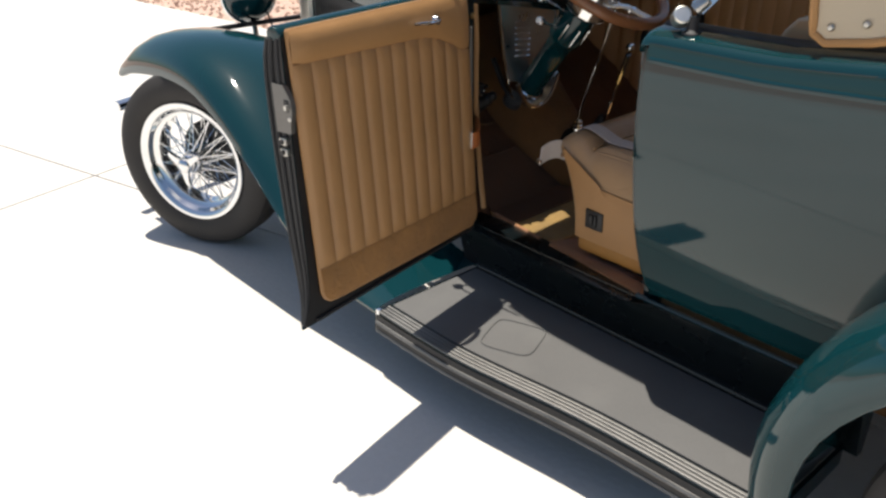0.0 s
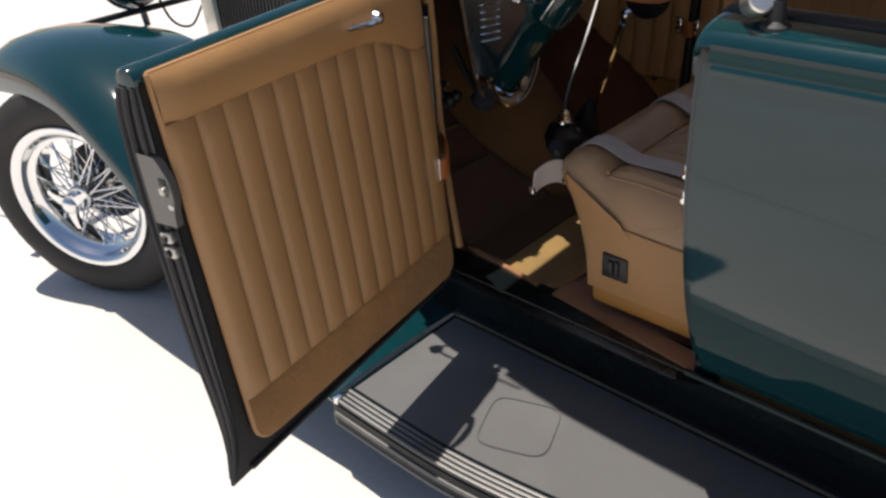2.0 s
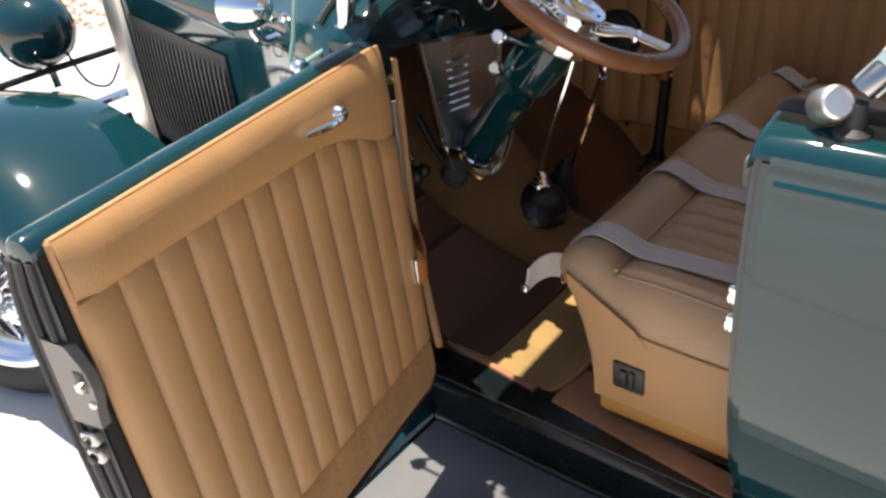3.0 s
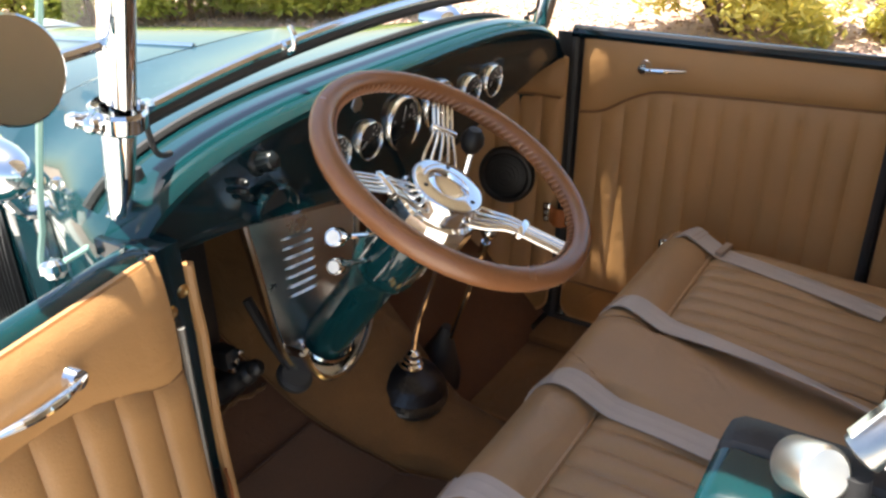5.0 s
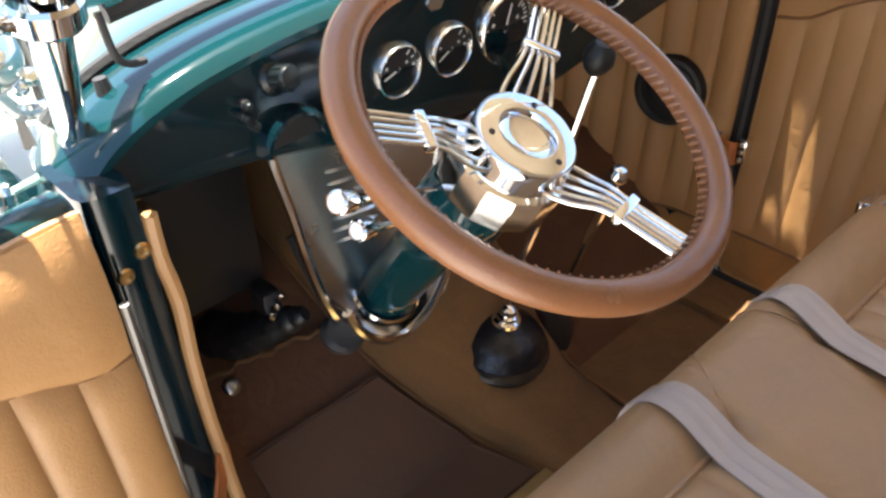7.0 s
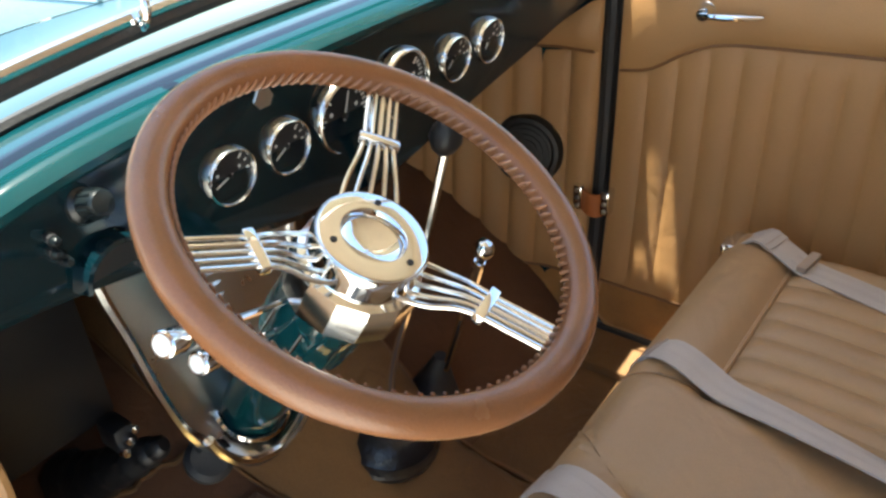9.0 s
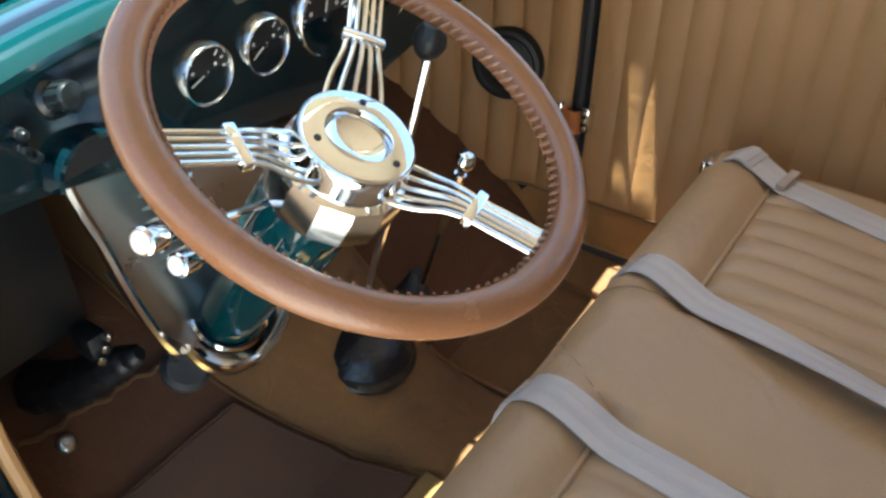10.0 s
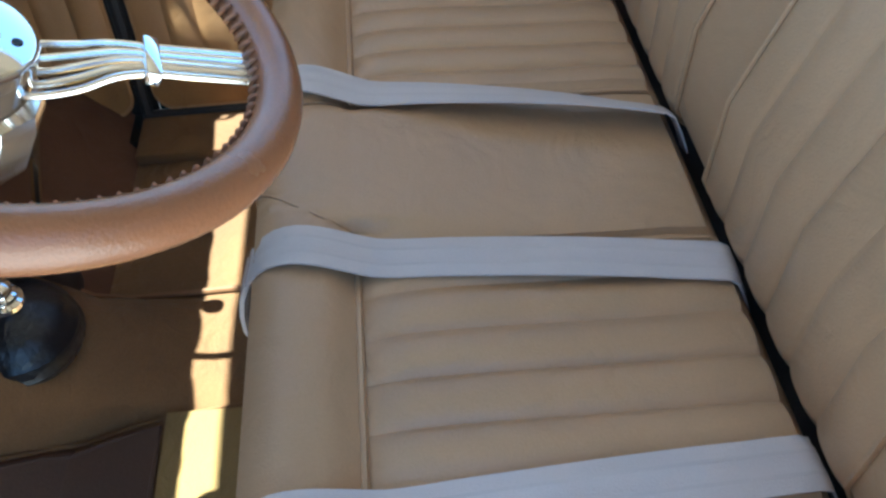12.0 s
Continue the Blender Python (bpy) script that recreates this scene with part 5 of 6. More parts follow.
for sx in (1, -1):
    def X(x):
        return x if sx > 0 else mirror_x(x)
    ln = [Vector((X(0.062), 0, 0)) + post_at(z) for z in (0.952, 0.968, 1.0, 1.05, 1.12, 1.2, 1.3, 1.45, 1.60)]
    post = part("post", tube(ln, [0.004, 0.009, 0.0135, 0.0175, 0.0205, 0.0205, 0.020, 0.019, 0.018], 14, flat=0.8), CHROME, ws)
    foot = smooth_line([(X(0.062), 0.662, 1.005), (X(0.061), 0.668, 0.985), (X(0.066), 0.674, 0.968), (X(0.078), 0.680, 0.960), (X(0.088), 0.684, 0.972)], 5)
    part("post_foot", tube(foot, [0.009 + 0.007 * math.sin(math.pi * k / (len(foot) - 1)) for k in range(len(foot))], 12), CHROME, post, "chrome hooked foot of the post")
    pad = smooth_line([(X(0.100), 0.664, 1.045), (X(0.102), 0.662, 1.015), (X(0.094), 0.664, 0.985), (X(0.078), 0.668, 0.958), (X(0.062), 0.672, 0.945)], 5)
    part("rubber_pad", tube(pad, [0.006 + 0.005 * math.sin(math.pi * k / (len(pad) - 1)) for k in range(len(pad))], 10), RUBBER, post, "black rubber pad under the post")
    part("clamp", lathe([(0.026, -0.012), (0.029, -0.008), (0.029, 0.008), (0.026, 0.012)], axis_matrix(Vector((X(0.062), 0, 0)) + post_at(1.123), (0, -0.272, 1)), 20), CHROME, post)
    for dx, dy in ((-0.032, -0.006), (-0.03, 0.02), (0.0, 0.03)):
        c = Vector((X(0.062 + dx), dy, 0)) + post_at(1.123)
        # far side's nuts are oversized to block sun on the passenger's trim
        g = 1.0 if X(0) < 0.5 else 1.8
        part("clamp_nut", lathe([(0.001, 0.014 * g), (0.006 * g, 0.013 * g), (0.009 * g, 0.008 * g), (0.008 * g, 0.0), (0.010 * g, -0.005), (0.001, -0.008)], axis_matrix(c, (dx * sx, dy - 0.01, 0.01)), 12), CHROME, post)
    # added block, far side only: keeps sun off the door's forward flutes
    if X(0) > 0.5:
        part("wing_bracket", box((1.104, 0.600, 1.106), (1.146, 0.668, 1.122), 0.005), CHROME, post, "added chrome block that shades the passenger's door trim")
    part("clamp_arm", tube(smooth_line([Vector((X(0.066), 0, 0)) + post_at(1.123), (X(0.095), 0.640, 1.118), (X(0.125), 0.655, 1.112)], 4), 0.008, 8), CHROME, post)
    part("stay_rod", tube(smooth_line([(X(0.105), 0.640, 1.105), (X(0.108), 0.636, 1.07), (X(0.120), 0.640, 1.058), (X(0.134), 0.643, 1.056)], 5), 0.0035, 8), RUBBER, ws)


def bar_z(x):
    return 1.137 - 0.030 * abs((x - CX) / 0.45) ** 2.2


xs_ = span(0.118, 2 * CX - 0.118, 40)
part("lower_frame", tube([(x, 0.660, bar_z(x)) for x in xs_], 0.0065, 8), CHROME, ws)
part("lower_seal", tube([(x, 0.662, bar_z(x) - 0.012) for x in xs_], 0.0085, 8), RUBBER, ws, "black rubber windscreen seal")
part("clip", tube(smooth_line([(0.350, 0.668, bar_z(0.35) - 0.012), (0.352, 0.648, bar_z(0.35) - 0.006), (0.356, 0.645, bar_z(0.35) + 0.012), (0.360, 0.655, bar_z(0.35) + 0.022)], 4), 0.004, 8), CHROME, ws)
top_z = 1.60
rows = []
for x in xs_:
    a, b = Vector((x, 0.661, bar_z(x) + 0.004)), Vector((x, 0.661 - 0.272 * (top_z - 1.13), top_z))
    rows.append([a, b])
bm = loft(rows, closed=False)
pane = part("pane", bm, GLASS, ws)
pane.visible_shadow = False
part("header", tube([(x, 0.661 - 0.272 * (top_z - 1.13), top_z + 0.005) for x in xs_], 0.012, 8), CHROME, ws)


# side wings of glass, mirror, cowl lamps
def wing(mx):
    w = new("wind_wing")
    w.parent = car
    u = Vector((-0.803, 0.596, 0))
    corners = [(0.0, 0.990), (0.03, 0.972), (0.06, 0.956), (0.074, 0.9495), (0.080, 0.949), (0.0835, 0.953), (0.083, 0.97), (0.079, 1.0), (0.078, 1.05), (0.075, 1.10), (0.068, 1.20), (0.061, 1.30), (0.052, 1.42), (0.0, 1.42)]
    vs = []
    for s, z in corners:
        p = Vector((0.062, 0.669 - 0.272 * (z - 0.95), z)) + u * s
        vs.append(Vector((mx(p.x), p.y, p.z)))
    bm = bmesh.new()
    bm.faces.new([bm.verts.new(p) for p in vs])
    pn = part("pane", bm, GLASS, w)
    pn.visible_shadow = False
    part("pane_edge", tube(vs[:-1], 0.0036, 6), GLASS_EDGE, w)
    part("corner_clip", lathe([(0.001, 0.012), (0.010, 0.010), (0.015, 0.004), (0.015, -0.004), (0.010, -0.010), (0.001, -0.012)], axis_matrix((vs[4] + vs[3]) * 0.5 + Vector((0, -0.012, 0.004)), (0.2, 0.3, 1)), 16), CHROME, w)
    return w


for mx in (lambda x: x, mirror_x):
    wing(mx)
mir = new("side_mirror")
mir.parent = car
mc = Vector((-0.060, 0.582, 1.202))
part("housing", lathe([(0.001, -0.030), (0.024, -0.026), (0.039, -0.014), (0.045, 0.0), (0.047, 0.006), (0.045, 0.008)], axis_matrix(mc, (-0.05, -1, 0.13)), 32), CHROME, mir)
part("mirror_glass", lathe([(0.001, 0.0075), (0.043, 0.0075), (0.043, 0.004), (0.001, 0.004)], axis_matrix(mc, (-0.05, -1, 0.13)), 32), CHROME, mir)
part("arm", tube(smooth_line([(-0.060, 0.605, 1.198), (-0.02, 0.604, 1.196), (0.058, 0.603, 1.200)], 5), 0.006, 8), CHROME, mir)
for mx in (lambda x: x, mirror_x):
    lamp = new("cowl_lamp")
    lamp.parent = car
    m = axis_matrix((mx(0.067), 0.888, 1.010), (0, 1, 0.0))
    part("shell", lathe([(0.001, -0.055), (0.014, -0.050), (0.027, -0.036), (0.036, -0.015), (0.040, 0.008), (0.042, 0.022), (0.044, 0.028), (0.040, 0.032), (0.001, 0.034)], m, 28), CHROME, lamp)
    part("lens", lathe([(0.001, 0.048), (0.020, 0.045), (0.038, 0.034), (0.001, 0.033)], m, 24), LENS, lamp)
    part("arm", tube(smooth_line([(mx(0.067), 0.888, 0.972), (mx(0.085), 0.885, 0.945), (mx(0.125), 0.88, 0.945)], 5), 0.009, 10), CHROME, lamp)
    for q in ((0.10, 0.868, 0.985), (0.118, 0.858, 0.978), (0.095, 0.90, 0.965)):
        part("nut", lathe([(0.001, 0.010), (0.008, 0.009), (0.010, 0.0), (0.007, -0.008)], axis_matrix((mx(q[0]), q[1], q[2]), (0, -0.6, 0.6)), 10), CHROME, lamp)
    hl = new("headlamp")
    hl.parent = car
    m = axis_matrix((mx(0.22), 2.02, 0.80), (0, 1, 0))
    part("bucket", lathe([(0.001, -0.13), (0.04, -0.12), (0.075, -0.09), (0.098, -0.04), (0.105, 0.0), (0.001, 0.0)], m, 32), PAINT, hl, "dark green headlamp bucket")
    part("rim", lathe([(0.10, -0.004), (0.112, 0.0), (0.113, 0.012), (0.104, 0.020), (0.10, 0.018)], m, 32), CHROME, hl)
    part("lens", lathe([(0.001, 0.03), (0.06, 0.026), (0.103, 0.012), (0.001, 0.010)], m, 32), LENS, hl)
    part("stem", tube([(mx(0.22), 2.0, 0.70), (mx(0.22), 1.99, 0.64)], 0.012, 10), CHROME, hl)
    part("cable", tube(smooth_line([(mx(0.24), 1.93, 0.76), (mx(0.26), 1.90, 0.66), (mx(0.30), 1.86, 0.64), (mx(0.335), 1.83, 0.70)], 6), 0.004, 6), RUBBER, hl)
bar = smooth_line([(-0.06, 1.90, 0.715), (0.12, 1.96, 0.70), (CX, 1.98, 0.69), (1.03, 1.96, 0.70), (1.20, 1.90, 0.715)], 8)
part("headlamp_bar", tube(bar, 0.010, 8), BLACK, car)


# ---- folding top ----
top = new("soft_top")
top.parent = car
top["label"] = "raised tan canvas top"


def top_fn(x, v):
    bow = ((x - CX) / 0.55) ** 2
    front = 0.69 - 0.020 * bow - (0.012 if x < CX else 0.034) * bow ** 3
    y = front - (front + 0.955) * v
    # unseen cloth, set a little towards the passenger's side to shape the shade below
    if x < CX:
        x = CX + (x - CX) * curve_table(((0, 0.965), (0.05, 0.985), (0.19, 0.998), (0.36, 0.995), (0.52, 1.02), (1, 1.06)), v)
    else:
        x = CX + (x - CX) * curve_table(((0, 1.030), (0.15, 1.040), (0.40, 1.085), (1, 1.09)), v)
    z = 1.625 + 0.085 * math.sin(math.pi * min(1, 0.15 + v * 0.9)) - 0.45 * max(0.0, v - 0.82) ** 1.2 * 4
    e = abs((x - CX) / 0.56)
    return (x, y, z - 0.10 * e ** 4)


part("rear_curtain", sheet(lambda x, v: (x, -0.945 - 0.12 * v, 1.45 - 0.42 * v - 0.05 * abs((x - CX) / 0.58) ** 4 * (1 - v)), span(CX - 0.58, CX + 0.58, 12), span(0, 1, 6), 0.004), CANVAS, top)
part("canvas_roof", sheet(top_fn, span(CX - 0.555, CX + 0.555, 24), span(0, 1, 20), 0.004), CANVAS, top)
for side in (-1, 1):
    def valance(v, w, side=side):
        p = top_fn(CX + side * 0.555, v)
        return (p[0] + side * 0.006 * w, p[1], p[2] - 0.14 * w)
    part("side_valance", sheet(valance, span(0.10, 0.80, 20), span(0, 1, 4), 0.003), CANVAS, top)
for mx in (lambda x: x, mirror_x):
    lo = [(-0.322, 1.032), (-0.345, 1.018), (-0.42, 1.030), (-0.50, 1.052), (-0.60, 1.078), (-0.75, 1.11), (-0.92, 1.14)]
    hi = [(-0.318, 1.18), (-0.36, 1.40), (-0.43, 1.60), (-0.50, 1.625), (-0.60, 1.61), (-0.75, 1.55), (-0.92, 1.35)]
    rows = [[Vector((mx(0.004 - 0.012 * math.sin(math.pi * t)), y0 + (y1 - y0) * t, z0 + (z1 - z0) * t)) for t in span(0, 1, 10)] for (y0, z0), (y1, z1) in zip(lo, hi)]
    bm = loft(rows, closed=False)
    bmesh.ops.solidify(bm, geom=bm.faces[:], thickness=0.004)
    part("side_panel", bm, CANVAS, top)
    part("binding", tube([r[0] for r in rows[::-1]] + rows[0][1:], 0.0075, 8), BINDING, top)
    for y, z in ((-0.352, 1.045), (-0.408, 1.058), (-0.47, 1.072)):
        part("snap", lathe([(0.001, 0.005), (0.004, 0.0045), (0.0065, 0.002), (0.007, 0.0)], axis_matrix((mx(0.0), y, z), (-1 if mx(0) < 0.5 else 1, 0, 0)), 14), STEEL, top)
    b = Vector((mx(-0.005), -0.076, 1.031))
    out = -1 if mx(0) < 0.5 else 1
    iron = part("top_iron", lathe([(0.001, 0.0), (0.0145, -0.0005), (0.0170, -0.0025), (0.0178, -0.006), (0.0178, -0.032), (0.0150, -0.036), (0.001, -0.037)], axis_matrix(b, (out * 0.62, -0.62, 0.48)), 32), NICKEL, top, "chrome pivot and slotted arm of the top")
    part("pivot_foot", lathe([(0.001, 0.034), (0.009, 0.034), (0.011, 0.010), (0.019, 0.004), (0.020, 0.0), (0.001, 0.0)], axis_matrix((mx(0.010), -0.090, 0.993), (0, 0, 1)), 20), RUBBER, iron, "black foot on the rail")
    b = b - Vector((out * 0.018, 0.010, -0.002))
    e = Vector((mx(0.078), -0.180, 1.160))
    d = (e - b).normalized()
    s = d.cross(Vector((1, 0.2, 0))).normalized()
    t_ = d.cross(s).normalized()
    mm = Matrix(((d.x, s.x, t_.x, b.x), (d.y, s.y, t_.y, b.y), (d.z, s.z, t_.z, b.z), (0, 0, 0, 1)))
    L = (e - b).length
    bm = bmesh.new()
    for lo_, hi_ in (((0.01, -0.015, -0.004), (0.040, 0.015, 0.004)), ((0.040, -0.015, -0.004), (0.056, -0.0025, 0.004)), ((0.040, 0.0025, -0.004), (0.056, 0.015, 0.004)), ((0.056, -0.015, -0.004), (L, 0.015, 0.004))):
        box(lo_, hi_, 0.0, bm=bm, m=mm)
    part("arm", bm, CHROME, iron)
    part("sleeve", lathe([(0.010, 0.004), (0.0135, 0.006), (0.0140, 0.032), (0.012, 0.035), (0.001, 0.029)], axis_matrix(b, d), 16), STEEL, iron)
    part("wood_bow", tube([e - d * 0.01, e + d * 0.25, Vector((mx(0.02), -0.45, 1.62))], 0.016, 10), BINDING, iron)


# ---- bench seat ----
seat = thing("bench_seat", "tan leather bench seat with fluted cushions in the car", "car seat")
PROFILE = [(0.250, 0.420), (0.258, 0.45), (0.272, 0.50), (0.290, 0.56), (0.308, 0.610), (0.324, 0.636), (0.331, 0.655), (0.327, 0.674), (0.312, 0.688), (0.290, 0.693), (0.265, 0.689), (0.247, 0.678), (0.238, 0.668), (0.230, 0.664),
           (0.215, 0.665), (0.19, 0.667), (0.15, 0.667), (0.10, 0.664), (0.05, 0.660), (0.0, 0.657), (-0.06, 0.655), (-0.098, 0.650), (-0.110, 0.640), (-0.114, 0.61), (-0.120, 0.50), (-0.120, 0.420)]
X0, X1 = 0.118, 1.062
PADS = ((0.150, 0.462), (0.690, 1.030))
PITCH = 0.0445
SEAT_DROP = -0.020


def seat_point(x, k):
    y, z = PROFILE[k]
    top_ = 13 <= k <= 21
    z += SEAT_DROP * (z - 0.40) / 0.28
    if top_:
        inside = None
        for a, b in PADS:
            if a <= x <= b:
                inside = (a, b)
        if inside:
            a, b = inside
            ph = (x - a) / PITCH
            f = abs(math.sin(math.pi * ph)) ** 0.5
            fade = min(1.0, (0.232 - y) / 0.02, (y + 0.12) / 0.03) if k > 13 else 0.0
            z += 0.0090 * f * max(0, fade) ** 0.5
            m = min(x - a, b - x)
            if m < 0.008:
                z -= 0.003
        elif 0.462 < x < 0.690:
            t = (x - 0.462) / 0.228
            z += 0.006 * math.sin(math.pi * t) ** 0.5
            if min(t, 1 - t) < 0.05:
                z -= 0.006
    if 10 <= k <= 16 and 0.47 < x < 0.685:
        # the plain middle section runs on over the front roll
        w = min(1.0, (x - 0.47) / 0.03, (0.685 - x) / 0.03)
        z += w * (0.002, 0.010, 0.017, 0.015, 0.014, 0.008, 0.003)[k - 10]
    if 5 <= k <= 14:
        # creases fanning forward from the ends of the fluted pads
        f = min(1.0, max(0.0, (y - 0.215) / 0.115))
        for c in (0.487 + 0.066 * f ** 1.6, 0.684 - 0.030 * f ** 1.6):
            z -= 0.0075 * math.exp(-((x - c) / 0.0065) ** 2) * (1 - 0.75 * f)
    # the ends roll over softly to a welt on the side
    edge, r = min(x - X0, X1 - x), 0.046
    if edge < r:
        q = 1 - math.sqrt(max(0.0, 1 - ((r - edge) / r) ** 2))
        low = curve_table(((-0.12, 0.548), (0.10, 0.549), (0.183, 0.551), (0.23, 0.557), (0.275, 0.574), (0.305, 0.603), (0.326, 0.640), (0.34, 0.645)), y)
        if z > low:
            z -= (z - low) * q
        if y > 0.1:
            y -= 0.030 * q * min(1.0, (z - 0.42) / 0.1)
    return (x, y, z)


xs = [X0 + o for o in (0.0003, 0.0015, 0.004, 0.008, 0.013, 0.018)] + span(X0 + 0.022, X1 - 0.022, 240) + [X1 - o for o in (0.018, 0.013, 0.008, 0.004, 0.0015, 0.0003)]
part("cushion", loft([[seat_point(x, k) for k in range(len(PROFILE))] for x in xs]), LEATHER_SEAT, seat)
for x in (X0 + 0.0003, X1 - 0.0003):
    part("piping", tube([Vector(seat_point(x, k)) + Vector((-0.001 if x < 0.5 else 0.001, 0, 0)) for k in range(5, 22)], 0.0022, 6), SEAM, seat)
part("piping", tube([Vector(seat_point(x, 5)) + Vector((0, 0.003, -0.004)) for x in span(X0 + 0.005, X1 - 0.005, 60)], 0.0036, 6), SEAM, seat)
for a, b in PADS:
    part("pad_piping", tube([(x, 0.2335, 0.6475) for x in span(a, b, 12)], 0.0032, 6), LEATHER_SEAT, seat)
    for x in (a, b):
        part("pad_piping", tube([Vector(seat_point(x, k)) + Vector((0, 0, 0.002)) for k in range(13, 22)], 0.0028, 6), LEATHER_SEAT, seat)
for x, o in ((X0, -0.0025), (X1, 0.0025)):
    c = Vector((x, 0.10, 0.53))
    ring = [Vector(seat_point(x + (0.0005 if x < 0.5 else -0.0005), k)) for k in range(len(PROFILE))]
    rings = []
    for sc, off in ((0.985, 0.0), (0.98, o), (0.94, o * 1.6), (0.4, o * 2.4)):
        rings.append([Vector((x + off, c.y + (p.y - c.y) * sc, c.z + (p.z - c.z) * sc)) for p in ring])
    part("side_panel", loft(rings), LEATHER, seat, "ochre tan leather side panel")
part("valance", box((0.124, -0.15, 0.380), (1.056, 0.246, 0.424), 0.010), material("ochre_vinyl", (0.36, 0.17, 0.035), 0.55, vary=0.1, fine=300), seat, "ochre lower valance")
part("seat_riser", box((0.160, -0.12, 0.345), (1.02, 0.210, 0.384), 0.004), RUBBER, seat, "black riser under the valance")
part("seat_base", box((0.130, -0.30, 0.36), (1.050, -0.10, 0.585), 0.01), RUBBER, seat, "black base behind the cushion")
part("switch_panel", box((0.108, 0.160, 0.458), (0.119, 0.214, 0.508), 0.003), BLACK, seat, "black seat switch")
part("rocker", box((0.103, 0.176, 0.468), (0.110, 0.184, 0.500), 0.002), BLACK, seat)
part("rocker", box((0.103, 0.188, 0.470), (0.110, 0.200, 0.498), 0.002), BLACK, seat)

for sign, c0, c1 in ((1, 0.487, 0.066), (-1, 0.684, -0.030)):
    ln = []
    for k in range(13, 5, -1):
        y = PROFILE[k][0]
        f = min(1.0, max(0.0, (y - 0.215) / 0.115))
        ln.append(Vector(seat_point(c0 + c1 * f ** 1.6, k)) + Vector((0, 0, 0.0015)))
    part("crease_seam", tube(smooth_line(ln, 3), 0.0013, 6), LEATHER_SEAT, seat)
# seat back
BACK = [(-0.185, 0.52), (-0.160, 0.605), (-0.122, 0.634), (-0.1130, 0.652), (-0.1145, 0.75), (-0.140, 0.83), (-0.162, 0.90), (-0.187, 0.96), (-0.205, 1.0), (-0.225, 1.022), (-0.255, 1.028), (-0.285, 1.012), (-0.30, 0.97), (-0.31, 0.80), (-0.30, 0.57)]


def back_point(x, k):
    y, z = BACK[k]
    edge = min(x - X0, X1 - x)
    if edge < 0.03:
        q = 1 - math.sqrt(max(0.0, 1 - ((0.03 - edge) / 0.03) ** 2))
        y -= 0.02 * q
    if 1 <= k <= 7:
        for a, b in ((0.20, 0.52), (0.63, 0.97)):
            if a <= x <= b:
                ph = (x - a) / 0.054
                f = abs(math.sin(math.pi * ph)) ** 0.5
                fade = (k >= 2) * (k <= 6)
                y += 0.008 * f * fade
    return (x, y, z)


bs = part("backrest", loft([[back_point(x, k) for k in range(len(BACK))] for x in xs]), LEATHER_SEAT, seat)
for a, b in ((0.20, 0.52), (0.63, 0.97)):
    for x in (a, b):
        part("pad_piping", tube([Vector(back_point(x, k)) + Vector((0, 0.002, 0)) for k in range(1, 8)], 0.003, 6), LEATHER_SEAT, bs)


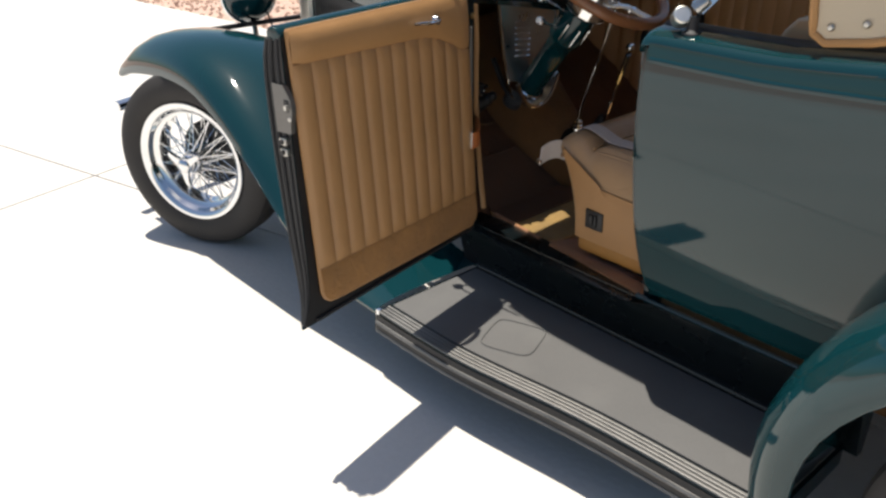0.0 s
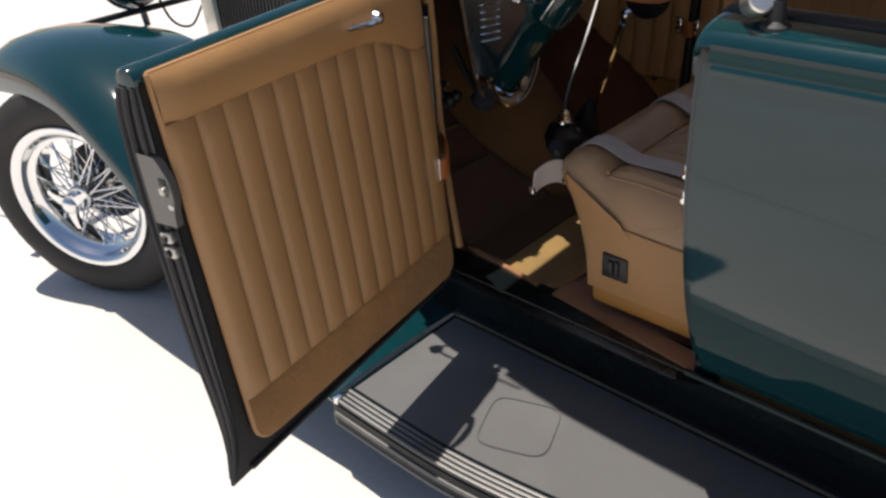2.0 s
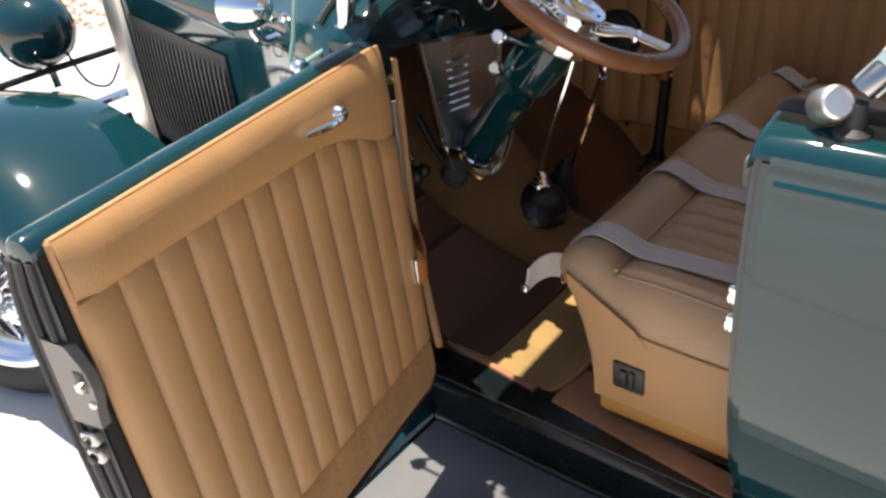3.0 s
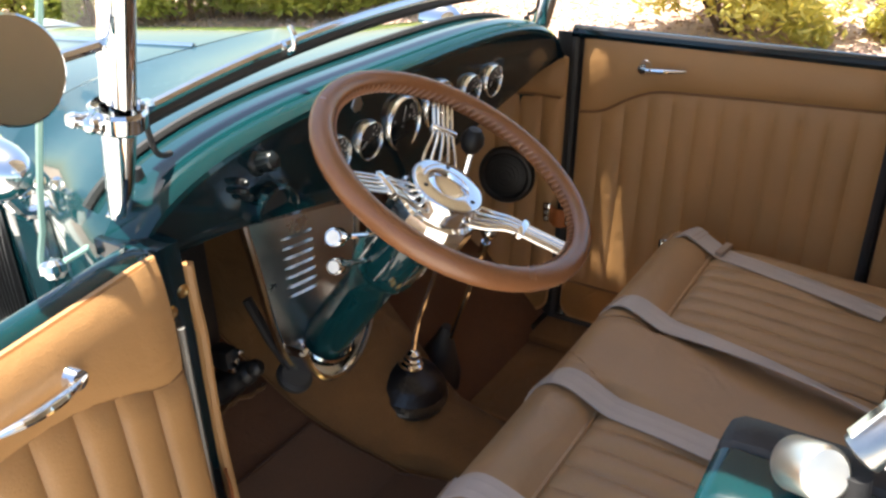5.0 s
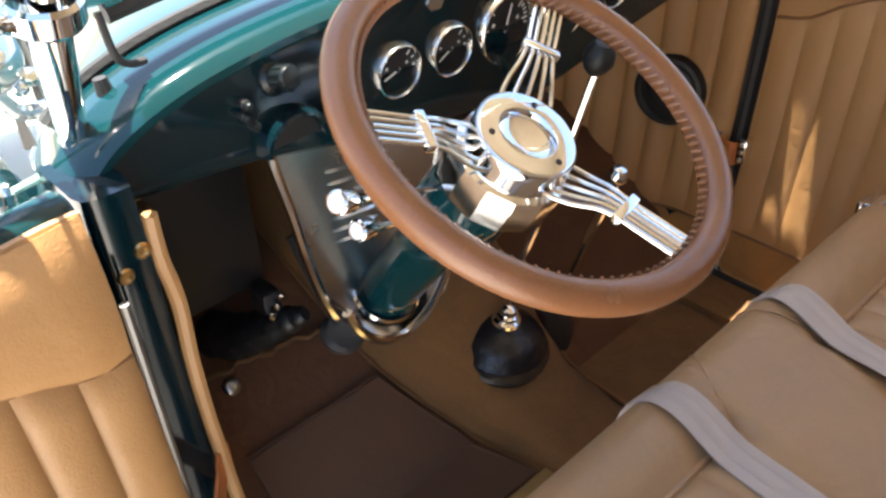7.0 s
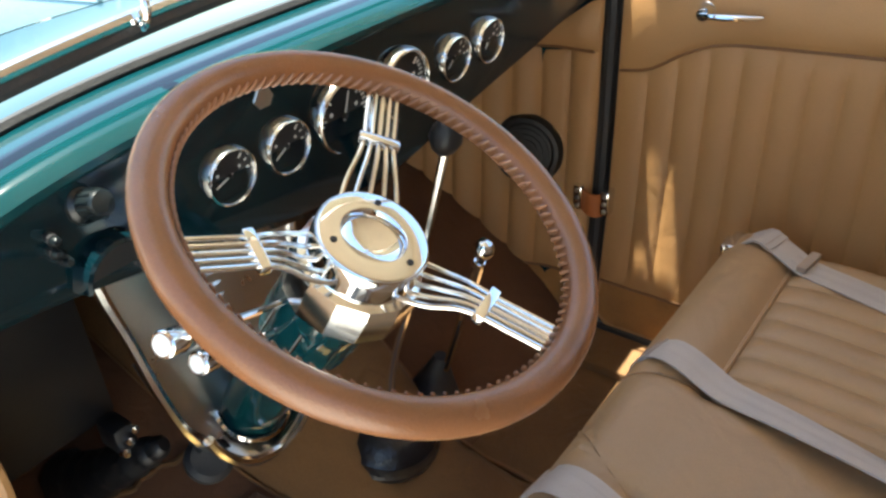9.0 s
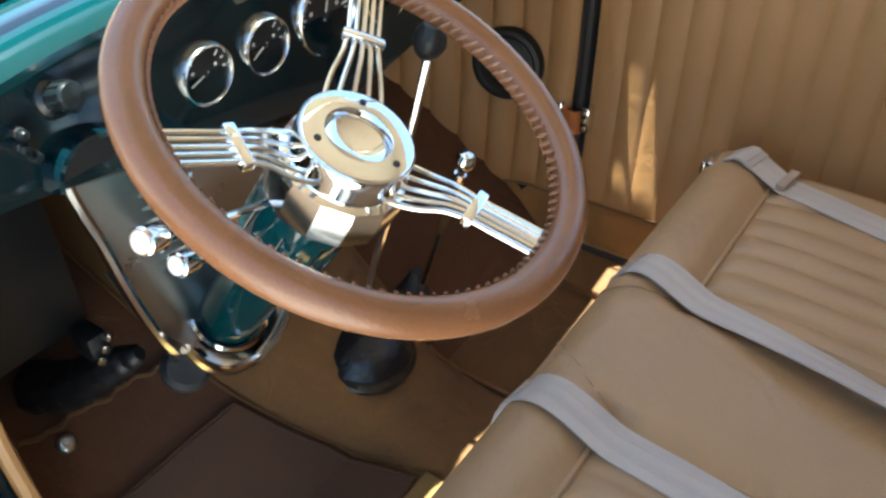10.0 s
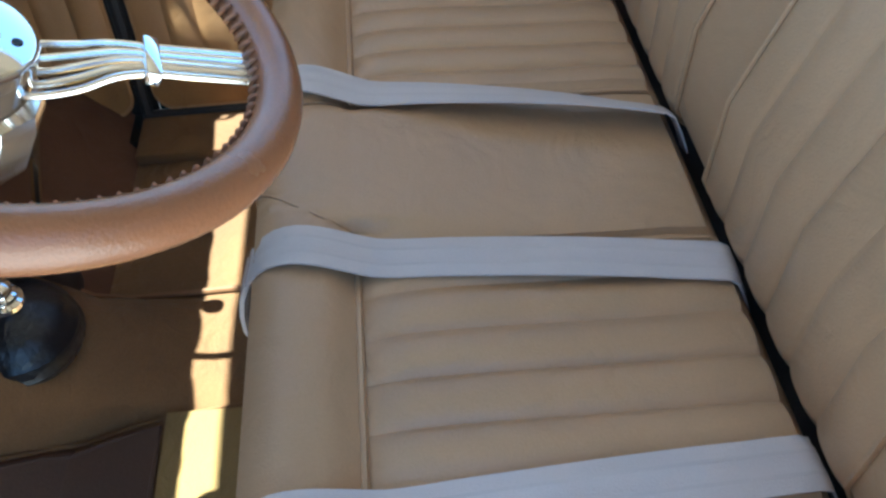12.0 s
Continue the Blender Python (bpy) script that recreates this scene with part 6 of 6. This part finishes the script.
# ---- lap belts ----
def belt(front, rear, name_label, droop, lift=0.0, twist=0.0):
    """A webbing strap over the cushion from the front edge to the gap below the backrest."""
    b = thing("seat_belt", name_label, "seat belt", "lap belts on the bench")
    fx, fy = front
    rx, ry = rear
    line = []
    for t in span(0, 1, 22):
        x, y = rx + (fx - rx) * t, ry + (fy - ry) * t
        z = curve_table(((-0.125, 0.595), (-0.119, 0.615), (-0.110, 0.635), (-0.095, 0.645), (-0.045, 0.649), (-0.02, 0.651), (0.05, 0.654), (0.15, 0.656), (0.215, 0.657), (0.245, 0.668), (0.27, 0.677), (0.29, 0.6785), (0.31, 0.674)), y)
        line.append(Vector((x, y, z + lift * math.sin(math.pi * t))))
    line += [Vector(p) for p in droop]
    line = smooth_line(line, 2)
    side0 = Vector((fy - ry, rx - fx, 0)).normalized()
    rings = []
    for k, p in enumerate(line):
        a, c = line[max(k - 1, 0)], line[min(k + 1, len(line) - 1)]
        d = (c - a).normalized()
        turn = radians(twist) * min(1.0, max(0.0, (0.25 - p.y) / 0.30))
        s = (side0 * math.cos(turn) - Vector((0, 0, 1)) * math.sin(turn)) if side0.x > 0 else (side0 * math.cos(turn) + Vector((0, 0, 1)) * math.sin(turn))
        p = p + Vector((0, 0, 0.017 * math.sin(turn)))
        n = s.cross(d).normalized()
        row = []
        for u in (-0.0225, -0.0165, -0.0125, -0.0045, 0.0, 0.0045, 0.0125, 0.0165, 0.0225):
            row.append(p + s * u + n * (0.0018 if abs(u) in (0.0125, 0.0045) else 0.0009))
        for u in (0.0225, 0.0, -0.0225):
            row.append(p + s * u - n * 0.0009)
        rings.append(row)
    part("webbing", loft(rings), WEBBING, b)
    for lo_, hi_ in ((-0.0105, -0.0075), (0.0075, 0.0105)) if not twist else ():
        part("woven_stripe", loft([[p + side0 * u + Vector((0, 0, h)) for u, h in ((lo_, 0.0), (lo_, 0.0021), (hi_, 0.0021), (hi_, 0.0))] for p in line[:-8]]), STRIPE, b)
    # sewn hem near the loose end
    q = len(line) - 6
    p, d = line[q], (line[q + 1] - line[q - 1]).normalized()
    n = side0.cross(d).normalized()
    part("end_tab", loft([[c + side0 * u + n * h for u, h in ((-0.0230, -0.0014), (0.0230, -0.0014), (0.0230, 0.0030), (-0.0230, 0.0030))] for c in line[q:]]), WEBBING, b)
    for o in (0.0, 0.010):
        part("stitching", tube([p + d * o + side0 * u + n * 0.0032 for u in span(-0.020, 0.020, 6)], 0.0007, 5), THREAD, b)
    return b


b1 = belt((1.012, 0.285), (0.922, -0.072), "pale grey webbing lap belt with chrome buckle on the cushion", [(1.016, 0.318, 0.655)])
part("buckle", box((0.985, 0.300, 0.628), (1.035, 0.330, 0.664), 0.005), CHROME, b1)
part("buckle_latch", box((0.992, 0.326, 0.634), (1.028, 0.338, 0.658), 0.004), CHROME, b1)
m = pose(1.000, 0.215, 0.6645, 0, 0, -9)
part("keeper", box((-0.025, -0.007, -0.006), (0.025, 0.007, 0.003), 0.002, m=m), THREAD, b1)
belt((0.706, 0.297), (0.618, -0.125), "pale grey webbing lap belt lying half twisted across the cushion", [(0.711, 0.318, 0.66), (0.712, 0.330, 0.63), (0.712, 0.322, 0.59)], lift=0.008, twist=30)
b3 = belt((0.462, 0.297), (0.418, -0.125), "pale grey webbing lap belt lying across the cushion", [(0.466, 0.320, 0.662), (0.464, 0.338, 0.630), (0.458, 0.342, 0.590), (0.455, 0.330, 0.555)], lift=0.004)
part("tongue", box((0.440, 0.334, 0.575), (0.474, 0.342, 0.605), 0.003), CHROME, b3)
b4 = belt((0.205, 0.297), (0.225, -0.125), "pale grey webbing lap belt hanging over the front edge", [(0.203, 0.316, 0.665), (0.201, 0.332, 0.645), (0.199, 0.334, 0.615), (0.198, 0.328, 0.59)], lift=0.002)
ln = smooth_line([(0.180, 0.338, 0.628), (0.160, 0.352, 0.638), (0.138, 0.364, 0.636), (0.114, 0.372, 0.625)], 5)
part("folded_end", loft([[p, p + Vector((0.004, 0.010, -0.052)), p + Vector((0.0055, 0.0075, -0.0525)), p + Vector((0.0015, -0.0025, -0.0005))] for p in ln]), WEBBING, b4)
part("end_clip", box((0.112, 0.374, 0.577), (0.120, 0.386, 0.590), 0.002), CHROME, b4)
